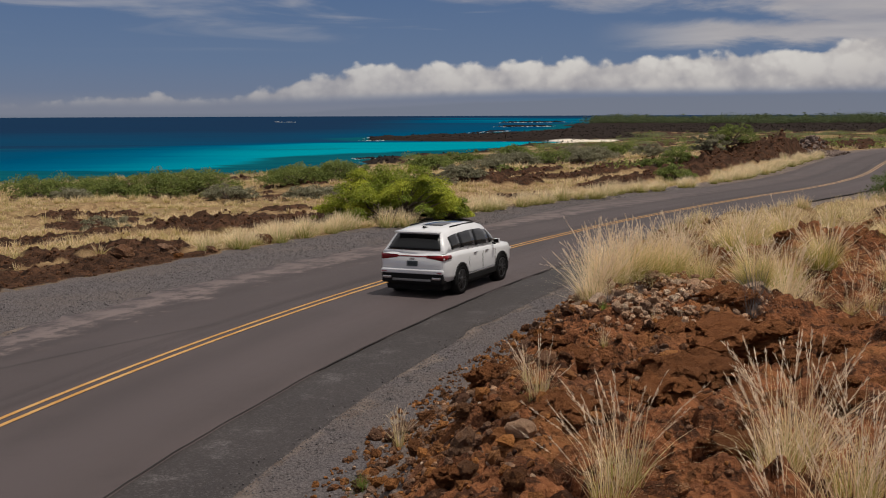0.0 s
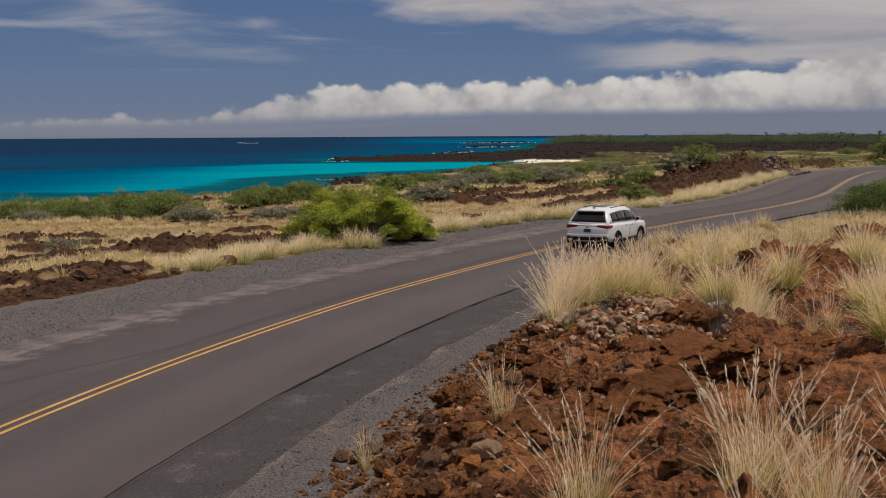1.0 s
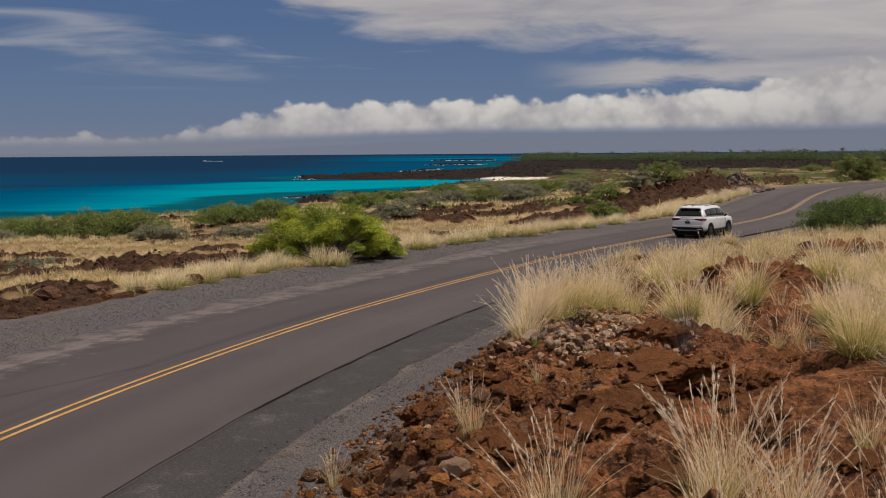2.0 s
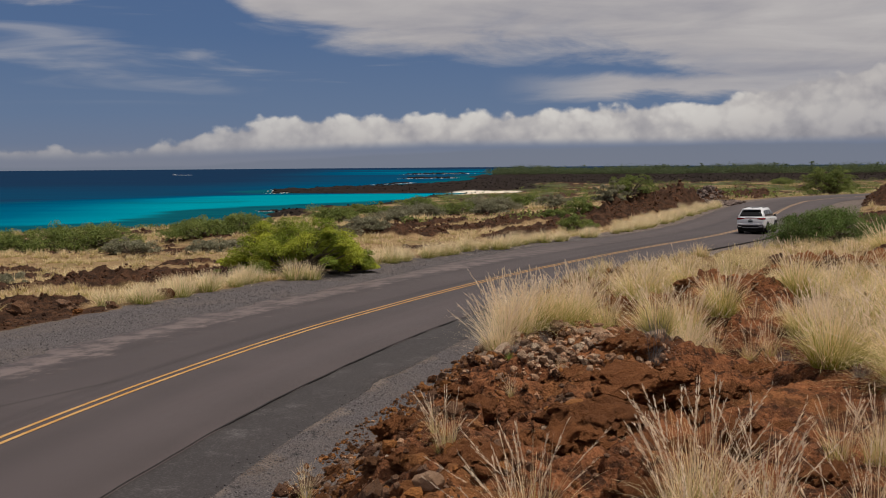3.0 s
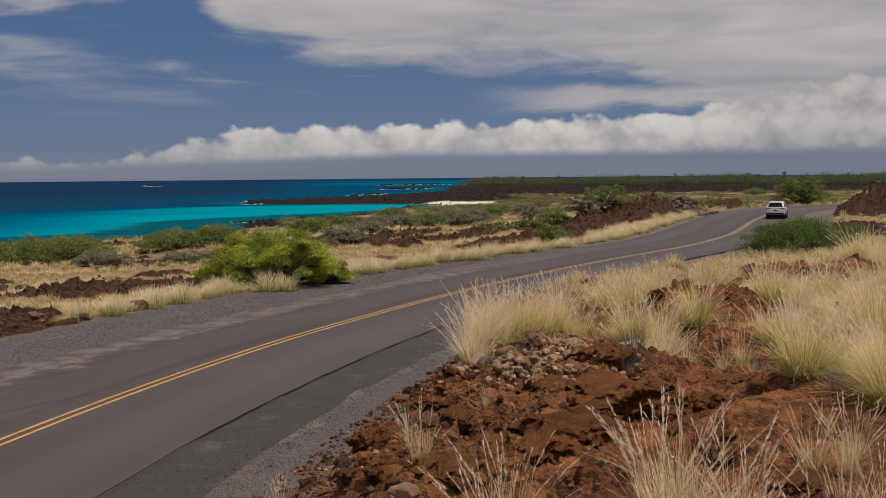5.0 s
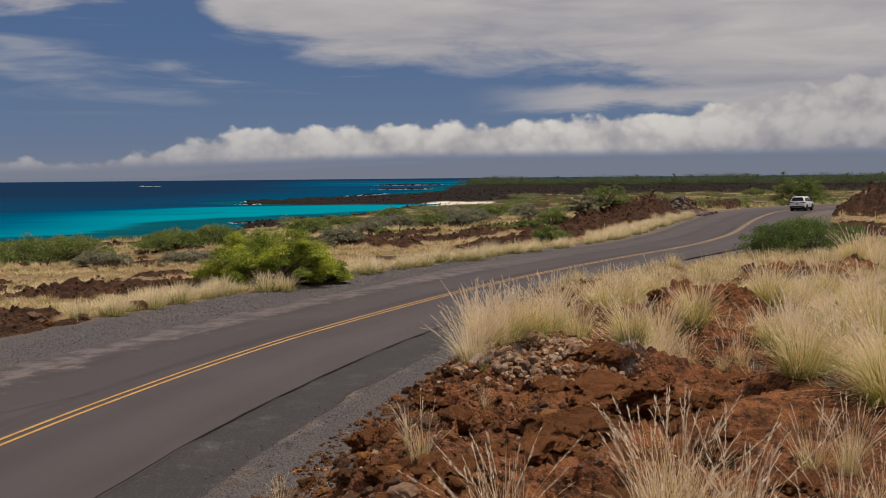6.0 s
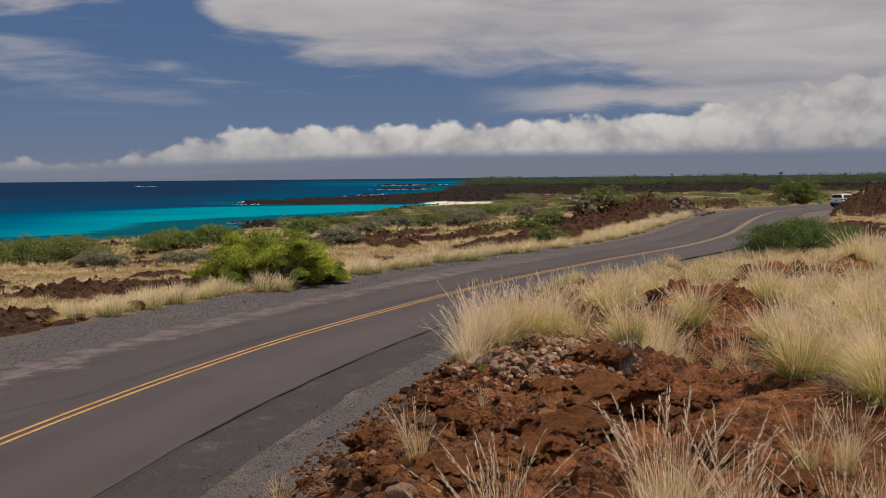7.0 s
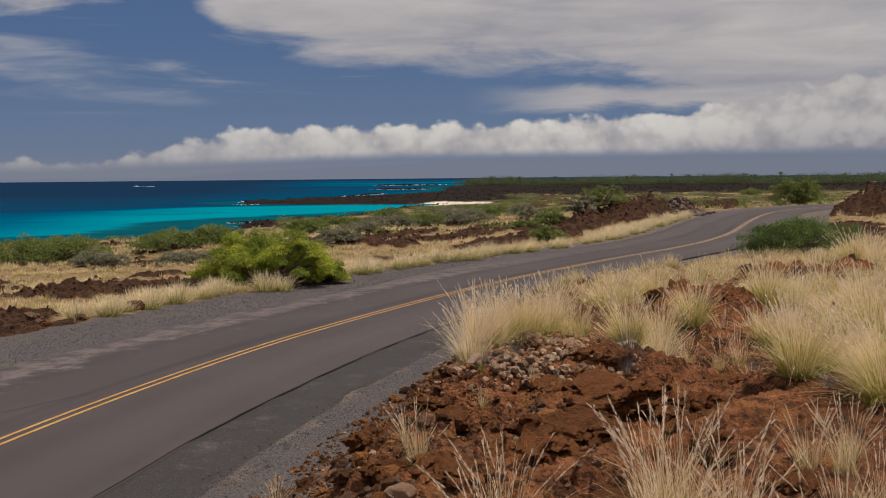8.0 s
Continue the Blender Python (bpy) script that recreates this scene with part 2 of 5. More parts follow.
# hollows under the shelves and bare knolls on the bank: plan centre, half lengths, depth or height
HOLLOWS = [(2.85, 13.3, 0.8, 0.45, 1.0), (3.75, 14.95, 0.7, 0.34, 0.7), (2.15, 12.2, 0.65, 0.42, 0.9), (1.9, 14.6, 0.4, 0.3, 0.4), (4.5, 16.6, 0.35, 0.22, 0.35), (5.2, 17.6, 0.35, 0.16, 0.28), (7.3, 16.1, 0.4, 0.28, 0.45), (3.1, 16.2, 0.4, 0.2, 0.35), (4.9, 13.9, 0.3, 0.14, 0.25)]
KNOLLS = [(8.3, 25.2, 1.7, 1.9, 0.5), (16.5, 41, 2.4, 1.7, 0.4), (20.8, 48, 2.4, 1.6, 0.45), (23.2, 51, 2.2, 1.6, 0.5), (5.7, 25.0, 0.7, 1.2, 0.4)]


def heap_height(x, y):
    z = np.zeros_like(x)
    for cx, cy, a, b, turn, h in HEAPS:
        c, s = math.cos(radians(turn)), math.sin(radians(turn))
        u, v = ((x - cx) * c + (y - cy) * s) / a, (-(x - cx) * s + (y - cy) * c) / b
        z = np.maximum(z, h * np.clip(1 - np.sqrt(u * u + v * v) ** 2.3, 0, 1))
    return z


def bank(s, o):
    """Height of the bank on the right of the road, and how far up it one is."""
    foot = np.interp(s, [0, 60, 68, 80, 100, 130, 160, 400], [6.6, 6.2, 5.5, 5.6, 6.6, 6.5, 6.5, 6.5])
    high = np.interp(s, [0, 62, 75, 90, 105, 125, 160, 400], [2.1, 2.0, 1.55, 0.9, 0.35, 0.1, 0.4, 0.8])
    up = ease(0, 1, (o - foot) / 3.2)
    return high * up, up, o - foot


def ground(x, y):
    """Height of the ground and how much of each cover lies there."""
    shape = np.shape(x)
    x, y = np.ravel(np.asarray(x, float)), np.ravel(np.asarray(y, float))
    s, o = road_frame(x, y)
    sh = shore_distance(x, y)
    near_road = np.maximum(np.abs(o) - 8, 0)
    w = np.clip(sh, 0, None) / (np.clip(sh, 0, None) + near_road * 1.1 + 0.01)
    z = SEA + (-SEA) * w ** 0.9
    z = np.where(sh < 0, SEA + np.clip(sh * 0.12, -6, 0), z)
    z = z + np.clip(sh, 0, 6) * 0.06 * (np.abs(o) > 40)
    r = np.hypot(x, y)
    wild = ease(7.6, 11, -o) + ease(6.0, 8.5, o)
    wild = np.clip(wild, 0, 1) * ease(0, 10, sh)
    z = z + wild * (fbm(x / 14, y / 14, 3, 5) - 0.5) * np.clip(r / 60, 0.4, 1.6)
    # covers
    patch = 0.5 * fbm(x / 11 + 3, y / 17, 4, 11) + 0.5 * fbm(x / 5 + 8, y / 6, 3, 13)
    heap = heap_height(x, y) * (0.62 + 0.38 * ease(0.36, 0.5, fbm(x / 3.5 + 2, y / 4.5, 3, 29)))
    lumps = np.abs(fbm(x * 0.7, y * 0.9, 5, 31, 0.62) - 0.5) * 2.4
    chunk = fbm(x * 2.6, y * 2.6, 4, 37)
    rock = np.clip(ease(0.53, 0.575, patch + 0.035 * ease(130, 260, r) + 0.07 * ease(84, 60, r)) + ease(0.12, 0.4, heap), 0, 1) * wild
    rock = np.maximum(rock, ease(8.0, 8.6, -o) * ease(14.5, 10.5, -o + 6 * (fbm(x / 3, y / 3, 3, 15) - 0.5)) * ease(76, 69, s))
    z = z + heap * (0.68 + 0.62 * lumps) * wild + rock * (0.36 * lumps + 0.42 * (chunk - 0.42)) * (o < 5)
    rise, up, beyond = bank(s, o)
    right = ease(0, 1.2, beyond)
    z = np.where(o > 4, z + rise, z)
    # worn lava shelves on top of the bank
    shelf = (fbm(x * 0.55 + 2, y * 0.75, 4, 51) - 0.5) * 1.1
    level = shelf / 0.13
    steps = (np.floor(level) + ease(0.62, 0.98, level - np.floor(level))) * 0.13
    knob = fbm(x * 3.1, y * 3.1, 4, 57) - 0.5
    fine = fbm(x * 9, y * 9, 3, 59) - 0.5
    on_bank = right * (o > 4) * ease(130, 100, s)
    # a smooth old flow with a cracked skin beside the broken shelves
    dome = ease(1.0, 0.62, np.hypot((x - 6.6) / 3.0, (y - 13.2) / 4.4))
    calm = 1 - 0.72 * dome
    skin = np.abs(fbm(x * 0.9 + 1, y * 2.1, 3, 67) - 0.5)
    z = z + on_bank * (1.0 * steps * up * calm + 0.1 * shelf * up + 0.24 * knob * (0.5 + 0.8 * up) * calm + 0.13 * fine - 0.35 * ease(0.70, 0.78, fbm(x * 1.3 + 4, y * 1.5, 3, 63)) * up * calm)
    z = z - on_bank * up * (1 - dome) * ease(0.66, 0.72, fbm(x * 1.9 + 5, y * 3.0, 3, 77)) * 0.3
    z = z + on_bank * dome * (0.12 - 0.07 * ease(0.035, 0.0, skin) - 0.05 * ease(0.62, 0.72, fbm(x * 3.4, y * 5.2, 2, 69)))
    for cx, cy, a, b, deep in HOLLOWS:
        z = z - deep * ease(1.0, 0.55, np.hypot((x - cx) / a, (y - cy) / b))
    bare = ease(0.42, 0.56, fbm(x / 5 + 7, y / 6, 3, 71))
    bare = np.clip(np.maximum(bare, ease(27, 20, y) * ease(14, 9, x) + ease(18, 14, y)), 0, 1)
    bare = bare * ease(66, 59, s)
    for cx, cy, a, b, high in KNOLLS:
        near = ease(1.0, 0.5, np.hypot((x - cx) / a, (y - cy) / b))
        bare = np.maximum(bare, ease(0.05, 0.4, near))
        z = z + high * near * (0.6 + 0.5 * lumps) + 0.16 * near * (fbm(x * 2.3, y * 3.5, 3, 73) - 0.5)
    rock = np.where((o > 4) & (s < 130), right * np.maximum(bare, ease(1.0, 0.5, up)), rock)
    far_lava = ease(620, 740, r) * ease(0.42, 0.50, fbm(x / 160, y / 90, 3, 81) + 0.25 * ease(560, 720, r))
    shore_lava = ease(16, 4, sh) * ease(-8, 0, sh)
    spit = ease(575, 600, y) * ease(120, 85, x) * ease(1300, 1100, y)
    black = np.clip(np.maximum(np.maximum(far_lava, shore_lava), spit), 0, 1)
    beach = ease(44, 30, np.hypot((x - 48) / 0.85, (y - 556) / 0.95)) * ease(-2, 2, sh) + ease(10, 4, sh) * ease(9, 3, np.abs(np.hypot(x, y) - 238)) * (x < -55)
    beach = np.clip(beach, 0, 1)
    z = z + black * (fbm(x / 6, y / 6, 3, 91) - 0.3) * 1.8 * ease(0, 6, sh) * (1 - beach)
    edge = (fbm(x * 0.8, y * 0.8, 3, 95) - 0.5) * 1.2
    stone = np.maximum(ease(4.6, 5.3, -o + edge) * ease(9.6, 8.6, -o + edge) * ease(135, 100, s), ease(4.7, 5.5, o + edge * 0.8) * ease(0.5, -0.2, beyond) * ease(100, 80, s))
    green = ease(0.5, 0.60, fbm(x / 30 + 9, y / 22, 3, 101) + 0.06 * ease(220, 360, r)) * ease(130, 280, r) * wild
    # under the tarmac
    flat = ease(9.2, 7.6, np.abs(o + 1.2)) * (s > -20) * (s < 330)
    z = np.where(o < 4, z * (1 - flat) + flat * -0.03, z)
    cut = (np.abs(o + 0.2) < 5.2) & (beyond < -0.1)
    z = np.where(cut, np.minimum(z, -0.04), z)
    z = z + road_z(s) * ease(20, 10, np.abs(o))
    z = z + stone * (fbm(x * 6, y * 6, 2, 97) - 0.5) * 0.05
    cover = dict(clink=np.clip(ease(7, 9, -o) + ease(57, 75, s) * (o > 0) * 0.75 + ease(112, 122, s) * (o > 0), 0, 1), rock=rock * (1 - stone), stone=stone, black=black, beach=beach, green=green, dirt=ease(8.4, 7.8, np.abs(o + 0.6)))
    return z.reshape(shape), cover


# ---- end of plan ----

# ---- materials ----
def ground_material():
    m, g = material("volcanic_ground")
    p = g.place()
    big, mid, tiny = g.noise(p, 0.35, 4), g.noise(p, 2.3, 6, 0.62), g.noise(p, 23, 5, 0.65)
    straw = g.mix(g.ramp(mid, 0.3, 0.7), (0.18, 0.112, 0.06), (0.36, 0.252, 0.137))
    straw = g.mix(g.ramp(big, 0.45, 0.7, True, 0, 0.45), straw, (0.17, 0.15, 0.06))
    rust = g.mix(g.ramp(mid, 0.32, 0.68), (0.062, 0.024, 0.013), (0.20, 0.075, 0.034))
    rust = g.mix(g.ramp(tiny, 0.5, 0.75, True, 0, 0.6), rust, (0.32, 0.145, 0.068))
    rust = g.mix(g.ramp(big, 0.5, 0.72, True, 0, 0.45), rust, (0.06, 0.034, 0.024))
    pit_shade = g.ramp(g.cells(p, 9, "F1"), 0.0, 0.35)
    # dark blotches paint the shade of holes and crevices into the lava colour
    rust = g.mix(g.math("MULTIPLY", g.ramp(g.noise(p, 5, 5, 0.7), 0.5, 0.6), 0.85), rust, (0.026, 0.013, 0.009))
    grit = g.grey(g.cells(p, 38, "F1", 1))
    grey = g.mix(0.75, g.mix(g.ramp(tiny, 0.3, 0.7), (0.075, 0.066, 0.069), (0.185, 0.165, 0.17)), g.mix(g.ramp(grit, 0.2, 0.8), (0.07, 0.062, 0.066), (0.15, 0.135, 0.14)))
    grey = g.mix(g.ramp(big, 0.4, 0.65, True, 0.0, 0.35), grey, (0.15, 0.12, 0.105))
    lava = g.mix(g.ramp(mid, 0.3, 0.7), (0.011, 0.008, 0.0065), (0.027, 0.018, 0.0145))
    sand = g.mix(g.ramp(mid, 0.3, 0.7), (0.6, 0.53, 0.44), (0.78, 0.71, 0.62))
    moss = g.mix(g.ramp(mid, 0.3, 0.7), (0.05, 0.058, 0.026), (0.105, 0.11, 0.052))
    dirt = g.mix(g.ramp(mid, 0.3, 0.7), (0.12, 0.095, 0.085), (0.2, 0.165, 0.15))
    wobble = g.math("MULTIPLY", g.math("SUBTRACT", mid, 0.5), 0.7)

    def over(col, name, other):
        a = g.math("ADD", g.attr(name), g.math("MULTIPLY", wobble, g.ramp(g.attr(name), 0.02, 0.2)))
        return g.mix(g.ramp(a, 0.3, 0.7), col, other)

    rust = g.mix(1.0, rust, (1.30, 1.38, 1.40), "MULTIPLY")
    # shade of small pits, put into the colour as dark spots
    rust = g.mix(g.ramp(pit_shade, 0.75, 0.2, True, 0, 0.55), rust, (0.035, 0.018, 0.012))
    rust = g.mix(g.ramp(g.noise(p, 0.8, 4, 0.6), 0.52, 0.66, True, 0, 0.5), rust, (0.26, 0.115, 0.045))
    clink = g.mix(g.ramp(g.noise(p, 1.6, 6, 0.7), 0.35, 0.65), (0.02, 0.012, 0.009), (0.098, 0.05, 0.03))
    clink = g.mix(g.ramp(g.noise(p, 4.5, 5, 0.7), 0.5, 0.62, True, 0, 0.75), clink, (0.02, 0.012, 0.009))
    clink = g.mix(g.ramp(tiny, 0.5, 0.7, True, 0, 0.5), clink, (0.125, 0.068, 0.042))
    rust = g.mix(g.ramp(g.attr("clink"), 0.1, 0.9), rust, clink)
    col = over(straw, "green", moss)
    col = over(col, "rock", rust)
    col = over(col, "black", lava)
    col = over(col, "dirt", dirt)
    col = over(col, "stone", grey)
    col = over(col, "beach", sand)
    relief = g.math("ADD", g.math("MULTIPLY", tiny, 0.6), g.math("ADD", mid, g.math("MULTIPLY", g.cells(p, 18), 0.4)))
    g.finish(col, 0.92, g.bump(relief, 0.9, 0.09), spec=0.05)
    return m


def tarmac_material(name, low, high, patches, dusty=False, gritty=False):
    m, g = material(name)
    p = g.place()
    big, mid, tiny = g.noise(p, 0.22, 4), g.noise(p, 1.7, 5), g.noise(p, 90, 3, 0.7)
    stretch = g.n.new("ShaderNodeUVMap").outputs[0]
    lanes = g.noise(stretch, 1.0, 4, 0.6)
    col = g.mix(g.ramp(lanes, 0.3, 0.7), low, high)
    col = g.mix(g.ramp(big, 0.4, 0.7, True, 0, patches), col, tuple(c * 1.35 for c in high))
    col = g.mix(g.ramp(mid, 0.55, 0.8, True, 0, 0.35), col, tuple(c * 0.75 for c in low))
    col = g.mix(g.ramp(tiny, 0.45, 0.8, True, 0, 0.5), col, tuple(c * 1.7 for c in high))
    if gritty:
        chips = g.grey(g.cells(p, 34, "F1", 1))
        col = g.mix(g.ramp(chips, 0.6, 0.9, True, 0, 0.6), col, (0.085, 0.077, 0.077))
        loose = g.ramp(g.math("ADD", g.noise(p, 1.1, 5, 0.65), g.math("MULTIPLY", g.noise(p, 12, 4, 0.7), 0.35)), 0.7, 0.98, True, 0, 0.7)
        col = g.mix(loose, col, g.mix(g.ramp(chips, 0.2, 0.8), (0.06, 0.055, 0.056), (0.19, 0.172, 0.177)))
    if dusty:
        across = g.n.new("ShaderNodeSeparateXYZ")
        g.l.new(stretch, across.inputs[0])
        dust = g.math("ADD", g.ramp(across.outputs[1], -1.9, -3.6, False, 0, 0.8), g.math("ADD", g.math("MULTIPLY", g.math("SUBTRACT", g.noise(stretch, 4.0, 5, 0.7), 0.5), 1.2), g.math("MULTIPLY", g.math("SUBTRACT", g.noise(p, 1.3, 7, 0.72), 0.5), 2.6)))
        track = g.math("ABSOLUTE", g.math("SUBTRACT", across.outputs[1], 1.75))
        col = g.mix(g.ramp(g.math("ADD", track, g.math("MULTIPLY", lanes, 0.5)), 1.35, 0.3, True, 0, 0.6), col, tuple(c * 1.28 for c in high))
        oil = g.math("ABSOLUTE", g.math("ADD", across.outputs[1], 0.62))
        oil = g.math("MULTIPLY", g.ramp(oil, 0.42, 0.08, True, 0, 0.6), g.ramp(g.noise(stretch, 2.0, 4, 0.6), 0.35, 0.6))
        col = g.mix(oil, col, tuple(c * 0.6 for c in low))
        worn = g.math("ABSOLUTE", g.math("ADD", across.outputs[1], 2.9))
        col = g.mix(g.ramp(g.math("ADD", worn, g.math("MULTIPLY", mid, 0.6)), 0.9, 0.25, True, 0, 0.45), col, tuple(c * 0.7 for c in low))
        fade = g.ramp(across.outputs[0], 2.6, 3.4, True, 1.0, 0.25)
        col = g.mix(g.math("MULTIPLY", g.ramp(dust, 0.5, 1.0, True, 0, 0.8), fade), col, (0.17, 0.132, 0.126))
    g.finish(col, g.ramp(lanes, 0.2, 0.8, False, 0.62, 0.85), g.bump(g.math("ADD", tiny, mid), 0.35, 0.012), spec=0.35)
    return m


def paint_material():
    m, g = material("road_paint")
    p = g.place()
    wear = g.noise(p, 9, 6, 0.7)
    col = g.mix(g.ramp(g.noise(p, 1.2, 3), 0.35, 0.7), (0.40, 0.20, 0.045), (0.47, 0.27, 0.09))
    col = g.mix(g.ramp(wear, 0.56, 0.74, True, 0, 0.7), col, (0.13, 0.1, 0.08))
    run = g.n.new("ShaderNodeSeparateXYZ")
    g.l.new(g.n.new("ShaderNodeUVMap").outputs[0], run.inputs[0])
    col = g.mix(g.ramp(run.outputs[0], 2.6, 3.9, True, 0, 0.7), col, (0.44, 0.29, 0.17))
    g.finish(col, 0.65, g.bump(wear, 0.2, 0.004), spec=0.4)
    return m


def sea_material():
    m, g = material("sea_water")
    p = g.place()
    xyz = g.n.new("ShaderNodeSeparateXYZ")
    g.l.new(p, xyz.inputs[0])
    long = g.joined(g.math("MULTIPLY", xyz.outputs[0], 0.006), g.math("MULTIPLY", xyz.outputs[1], 0.016), 0.0)
    swell = g.noise(long, 1.0, 6, 0.62)
    streak = g.noise(g.joined(g.math("MULTIPLY", xyz.outputs[0], 0.02), g.math("MULTIPLY", xyz.outputs[1], 0.09), 3.0), 1.0, 5, 0.65)
    chop = g.noise(p, 0.22, 5, 0.65)
    a = g.math("ADD", g.attr("shallow"), g.math("MULTIPLY", g.math("SUBTRACT", swell, 0.5), 0.3))
    a = g.math("ADD", a, g.math("MULTIPLY", g.math("SUBTRACT", streak, 0.5), 0.12))
    col = g.stops(a, [(0.0, (0.009, 0.028, 0.068)), (0.22, (0.005, 0.042, 0.096)), (0.42, (0.0, 0.058, 0.13)), (0.66, (0.0, 0.092, 0.175)), (0.85, (0.0, 0.165, 0.245)), (1.0, (0.0, 0.215, 0.285))])
    reef = g.ramp(g.math("ADD", g.attr("reef"), g.math("ADD", g.math("MULTIPLY", g.math("SUBTRACT", swell, 0.5), 0.7), g.math("MULTIPLY", g.math("SUBTRACT", streak, 0.5), 0.6))), 0.3, 0.7)
    col = g.mix(reef, col, g.mix(g.ramp(streak, 0.35, 0.65), (0.002, 0.06, 0.092), (0.004, 0.088, 0.112)))
    foam = g.ramp(g.math("ADD", g.attr("foam"), g.math("MULTIPLY", g.math("SUBTRACT", g.noise(p, 0.16, 5, 0.7), 0.5), 1.4)), 0.62, 0.8)
    col = g.mix(foam, col, (0.7, 0.72, 0.72))
    g.finish(col, 0.6, g.bump(chop, 0.3, 0.6), spec=0.0)
    return m


def plain(name, colour, rough, metal=0.0, spec=0.5, coat=0.0, vary=0.12, scale=8.0):
    m, g = material(name)
    n = g.noise(g.place(), scale, 4)
    dark = tuple(c * (1 - vary) for c in colour)
    g.finish(g.mix(g.ramp(n, 0.3, 0.7), dark, colour), rough, None, metal, spec, coat)
    return m


def leaf_material(name, low, high, tip=None, dead=None, reach=(0.12, 0.82), patch=None, young=None):
    """Leaves and blades: each piece has its own shade, and the attribute tip runs from its foot to its end."""
    m, g = material(name)
    rnd = g.n.new("ShaderNodeNewGeometry").outputs["Random Per Island"]
    col = g.mix(rnd, low, high)
    if tip is not None:
        col = g.mix(g.ramp(g.math("ADD", g.attr("tip"), g.math("MULTIPLY", g.math("SUBTRACT", rnd, 0.5), 0.5)), reach[0], reach[1]), col, tip)
    if dead is not None:
        col = g.mix(g.ramp(rnd, 0.8, 0.86), col, dead)
    if patch is not None:
        col = g.mix(g.ramp(g.noise(g.place(), 0.55, 4, 0.6), 0.45, 0.68, True, 0, 0.7), col, patch)
    if young is not None:
        col = g.mix(g.math("MULTIPLY", g.attr("clump"), 0.75), col, young)
    g.finish(col, 0.6, spec=0.2, through_light=0.4)
    return m


def rock_material(name, shades, dust, fine_dark=0.6):
    m, g = material(name)
    p = g.place()
    rnd = g.n.new("ShaderNodeObjectInfo").outputs["Random"]
    isl = g.n.new("ShaderNodeNewGeometry").outputs["Random Per Island"]
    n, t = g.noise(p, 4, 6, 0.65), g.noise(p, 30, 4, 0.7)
    pick = g.math("FRACT", g.math("ADD", rnd, isl))
    col = g.stops(pick, [(i / (len(shades) - 1), c) for i, c in enumerate(shades)])
    col = g.mix(g.ramp(n, 0.45, 0.75, True, 0, 0.6), col, dust)
    # darker where the fine noise t is low, as in the lows of the bump
    col = g.mix(g.ramp(t, 0.3, 0.55, True, fine_dark, 0), col, tuple(c * 0.35 for c in shades[0]))
    g.finish(col, 0.92, g.bump(g.math("ADD", n, t), 1.0, 0.07), spec=0.08)
    return m


GROUND = ground_material()
TARMAC = tarmac_material("tarmac", (0.0435, 0.0335, 0.035), (0.060, 0.047, 0.049), 0.35, True)
APRON = tarmac_material("old_tarmac", (0.018, 0.0145, 0.015), (0.031, 0.0255, 0.026), 0.4, False, True)
PAINT = paint_material()
SEAM_OLD = plain("old_tar", (0.036, 0.03, 0.03), 0.8, vary=0.3, scale=3)
SEAM = plain("crack", (0.02, 0.017, 0.017), 0.9, vary=0.5, scale=3)
WATER = sea_material()
STRAW = leaf_material("straw_blades", (0.25, 0.265, 0.03), (0.53, 0.475, 0.10), (0.97, 0.775, 0.49), (0.82, 0.62, 0.38), (0.25, 0.9))
PALE_STRAW = leaf_material("pale_straw_blades", (0.36, 0.33, 0.09), (0.62, 0.52, 0.22), (0.98, 0.83, 0.60), (0.82, 0.65, 0.45), (0.05, 0.6))
WARM_STRAW = leaf_material("warm_straw_blades", (0.34, 0.33, 0.07), (0.58, 0.47, 0.17), (0.92, 0.73, 0.47), (0.66, 0.44, 0.26), (0.0, 0.6))
VERGE_STRAW = leaf_material("verge_blades", (0.22, 0.25, 0.045), (0.42, 0.42, 0.10), (0.92, 0.77, 0.53), (0.78, 0.60, 0.40), (0.15, 0.75))
DRY_STRAW = leaf_material("dry_straw_blades", (0.28, 0.25, 0.06), (0.50, 0.41, 0.15), (0.90, 0.725, 0.47), (0.68, 0.50, 0.32), (0.05, 0.65), (0.50, 0.43, 0.17))
PLUME = leaf_material("straw_plumes", (0.80, 0.64, 0.47), (0.90, 0.77, 0.62))
GREY_STRAW = leaf_material("dead_blades", (0.12, 0.105, 0.105), (0.27, 0.235, 0.225))
FRESH = leaf_material("fresh_blades", (0.12, 0.19, 0.03), (0.26, 0.34, 0.07))
KIAWE = leaf_material("bright_leaves", (0.13, 0.19, 0.022), (0.27, 0.33, 0.04), None, (0.17, 0.15, 0.055), young=(0.52, 0.54, 0.06))
SCRUB = leaf_material("scrub_leaves", (0.085, 0.12, 0.03), (0.17, 0.21, 0.053), young=(0.27, 0.31, 0.085))
DARKLEAF = leaf_material("dark_leaves", (0.05, 0.095, 0.02), (0.12, 0.185, 0.04), None, (0.16, 0.12, 0.07), young=(0.17, 0.24, 0.06))
DRYLEAF = leaf_material("grey_green_leaves", (0.14, 0.145, 0.085), (0.25, 0.24, 0.16), young=(0.31, 0.29, 0.20))
WOODS = leaf_material("far_leaves", (0.06, 0.085, 0.04), (0.135, 0.165, 0.075))
BARK = plain("bark", (0.17, 0.13, 0.10), 0.9, vary=0.4, scale=20)
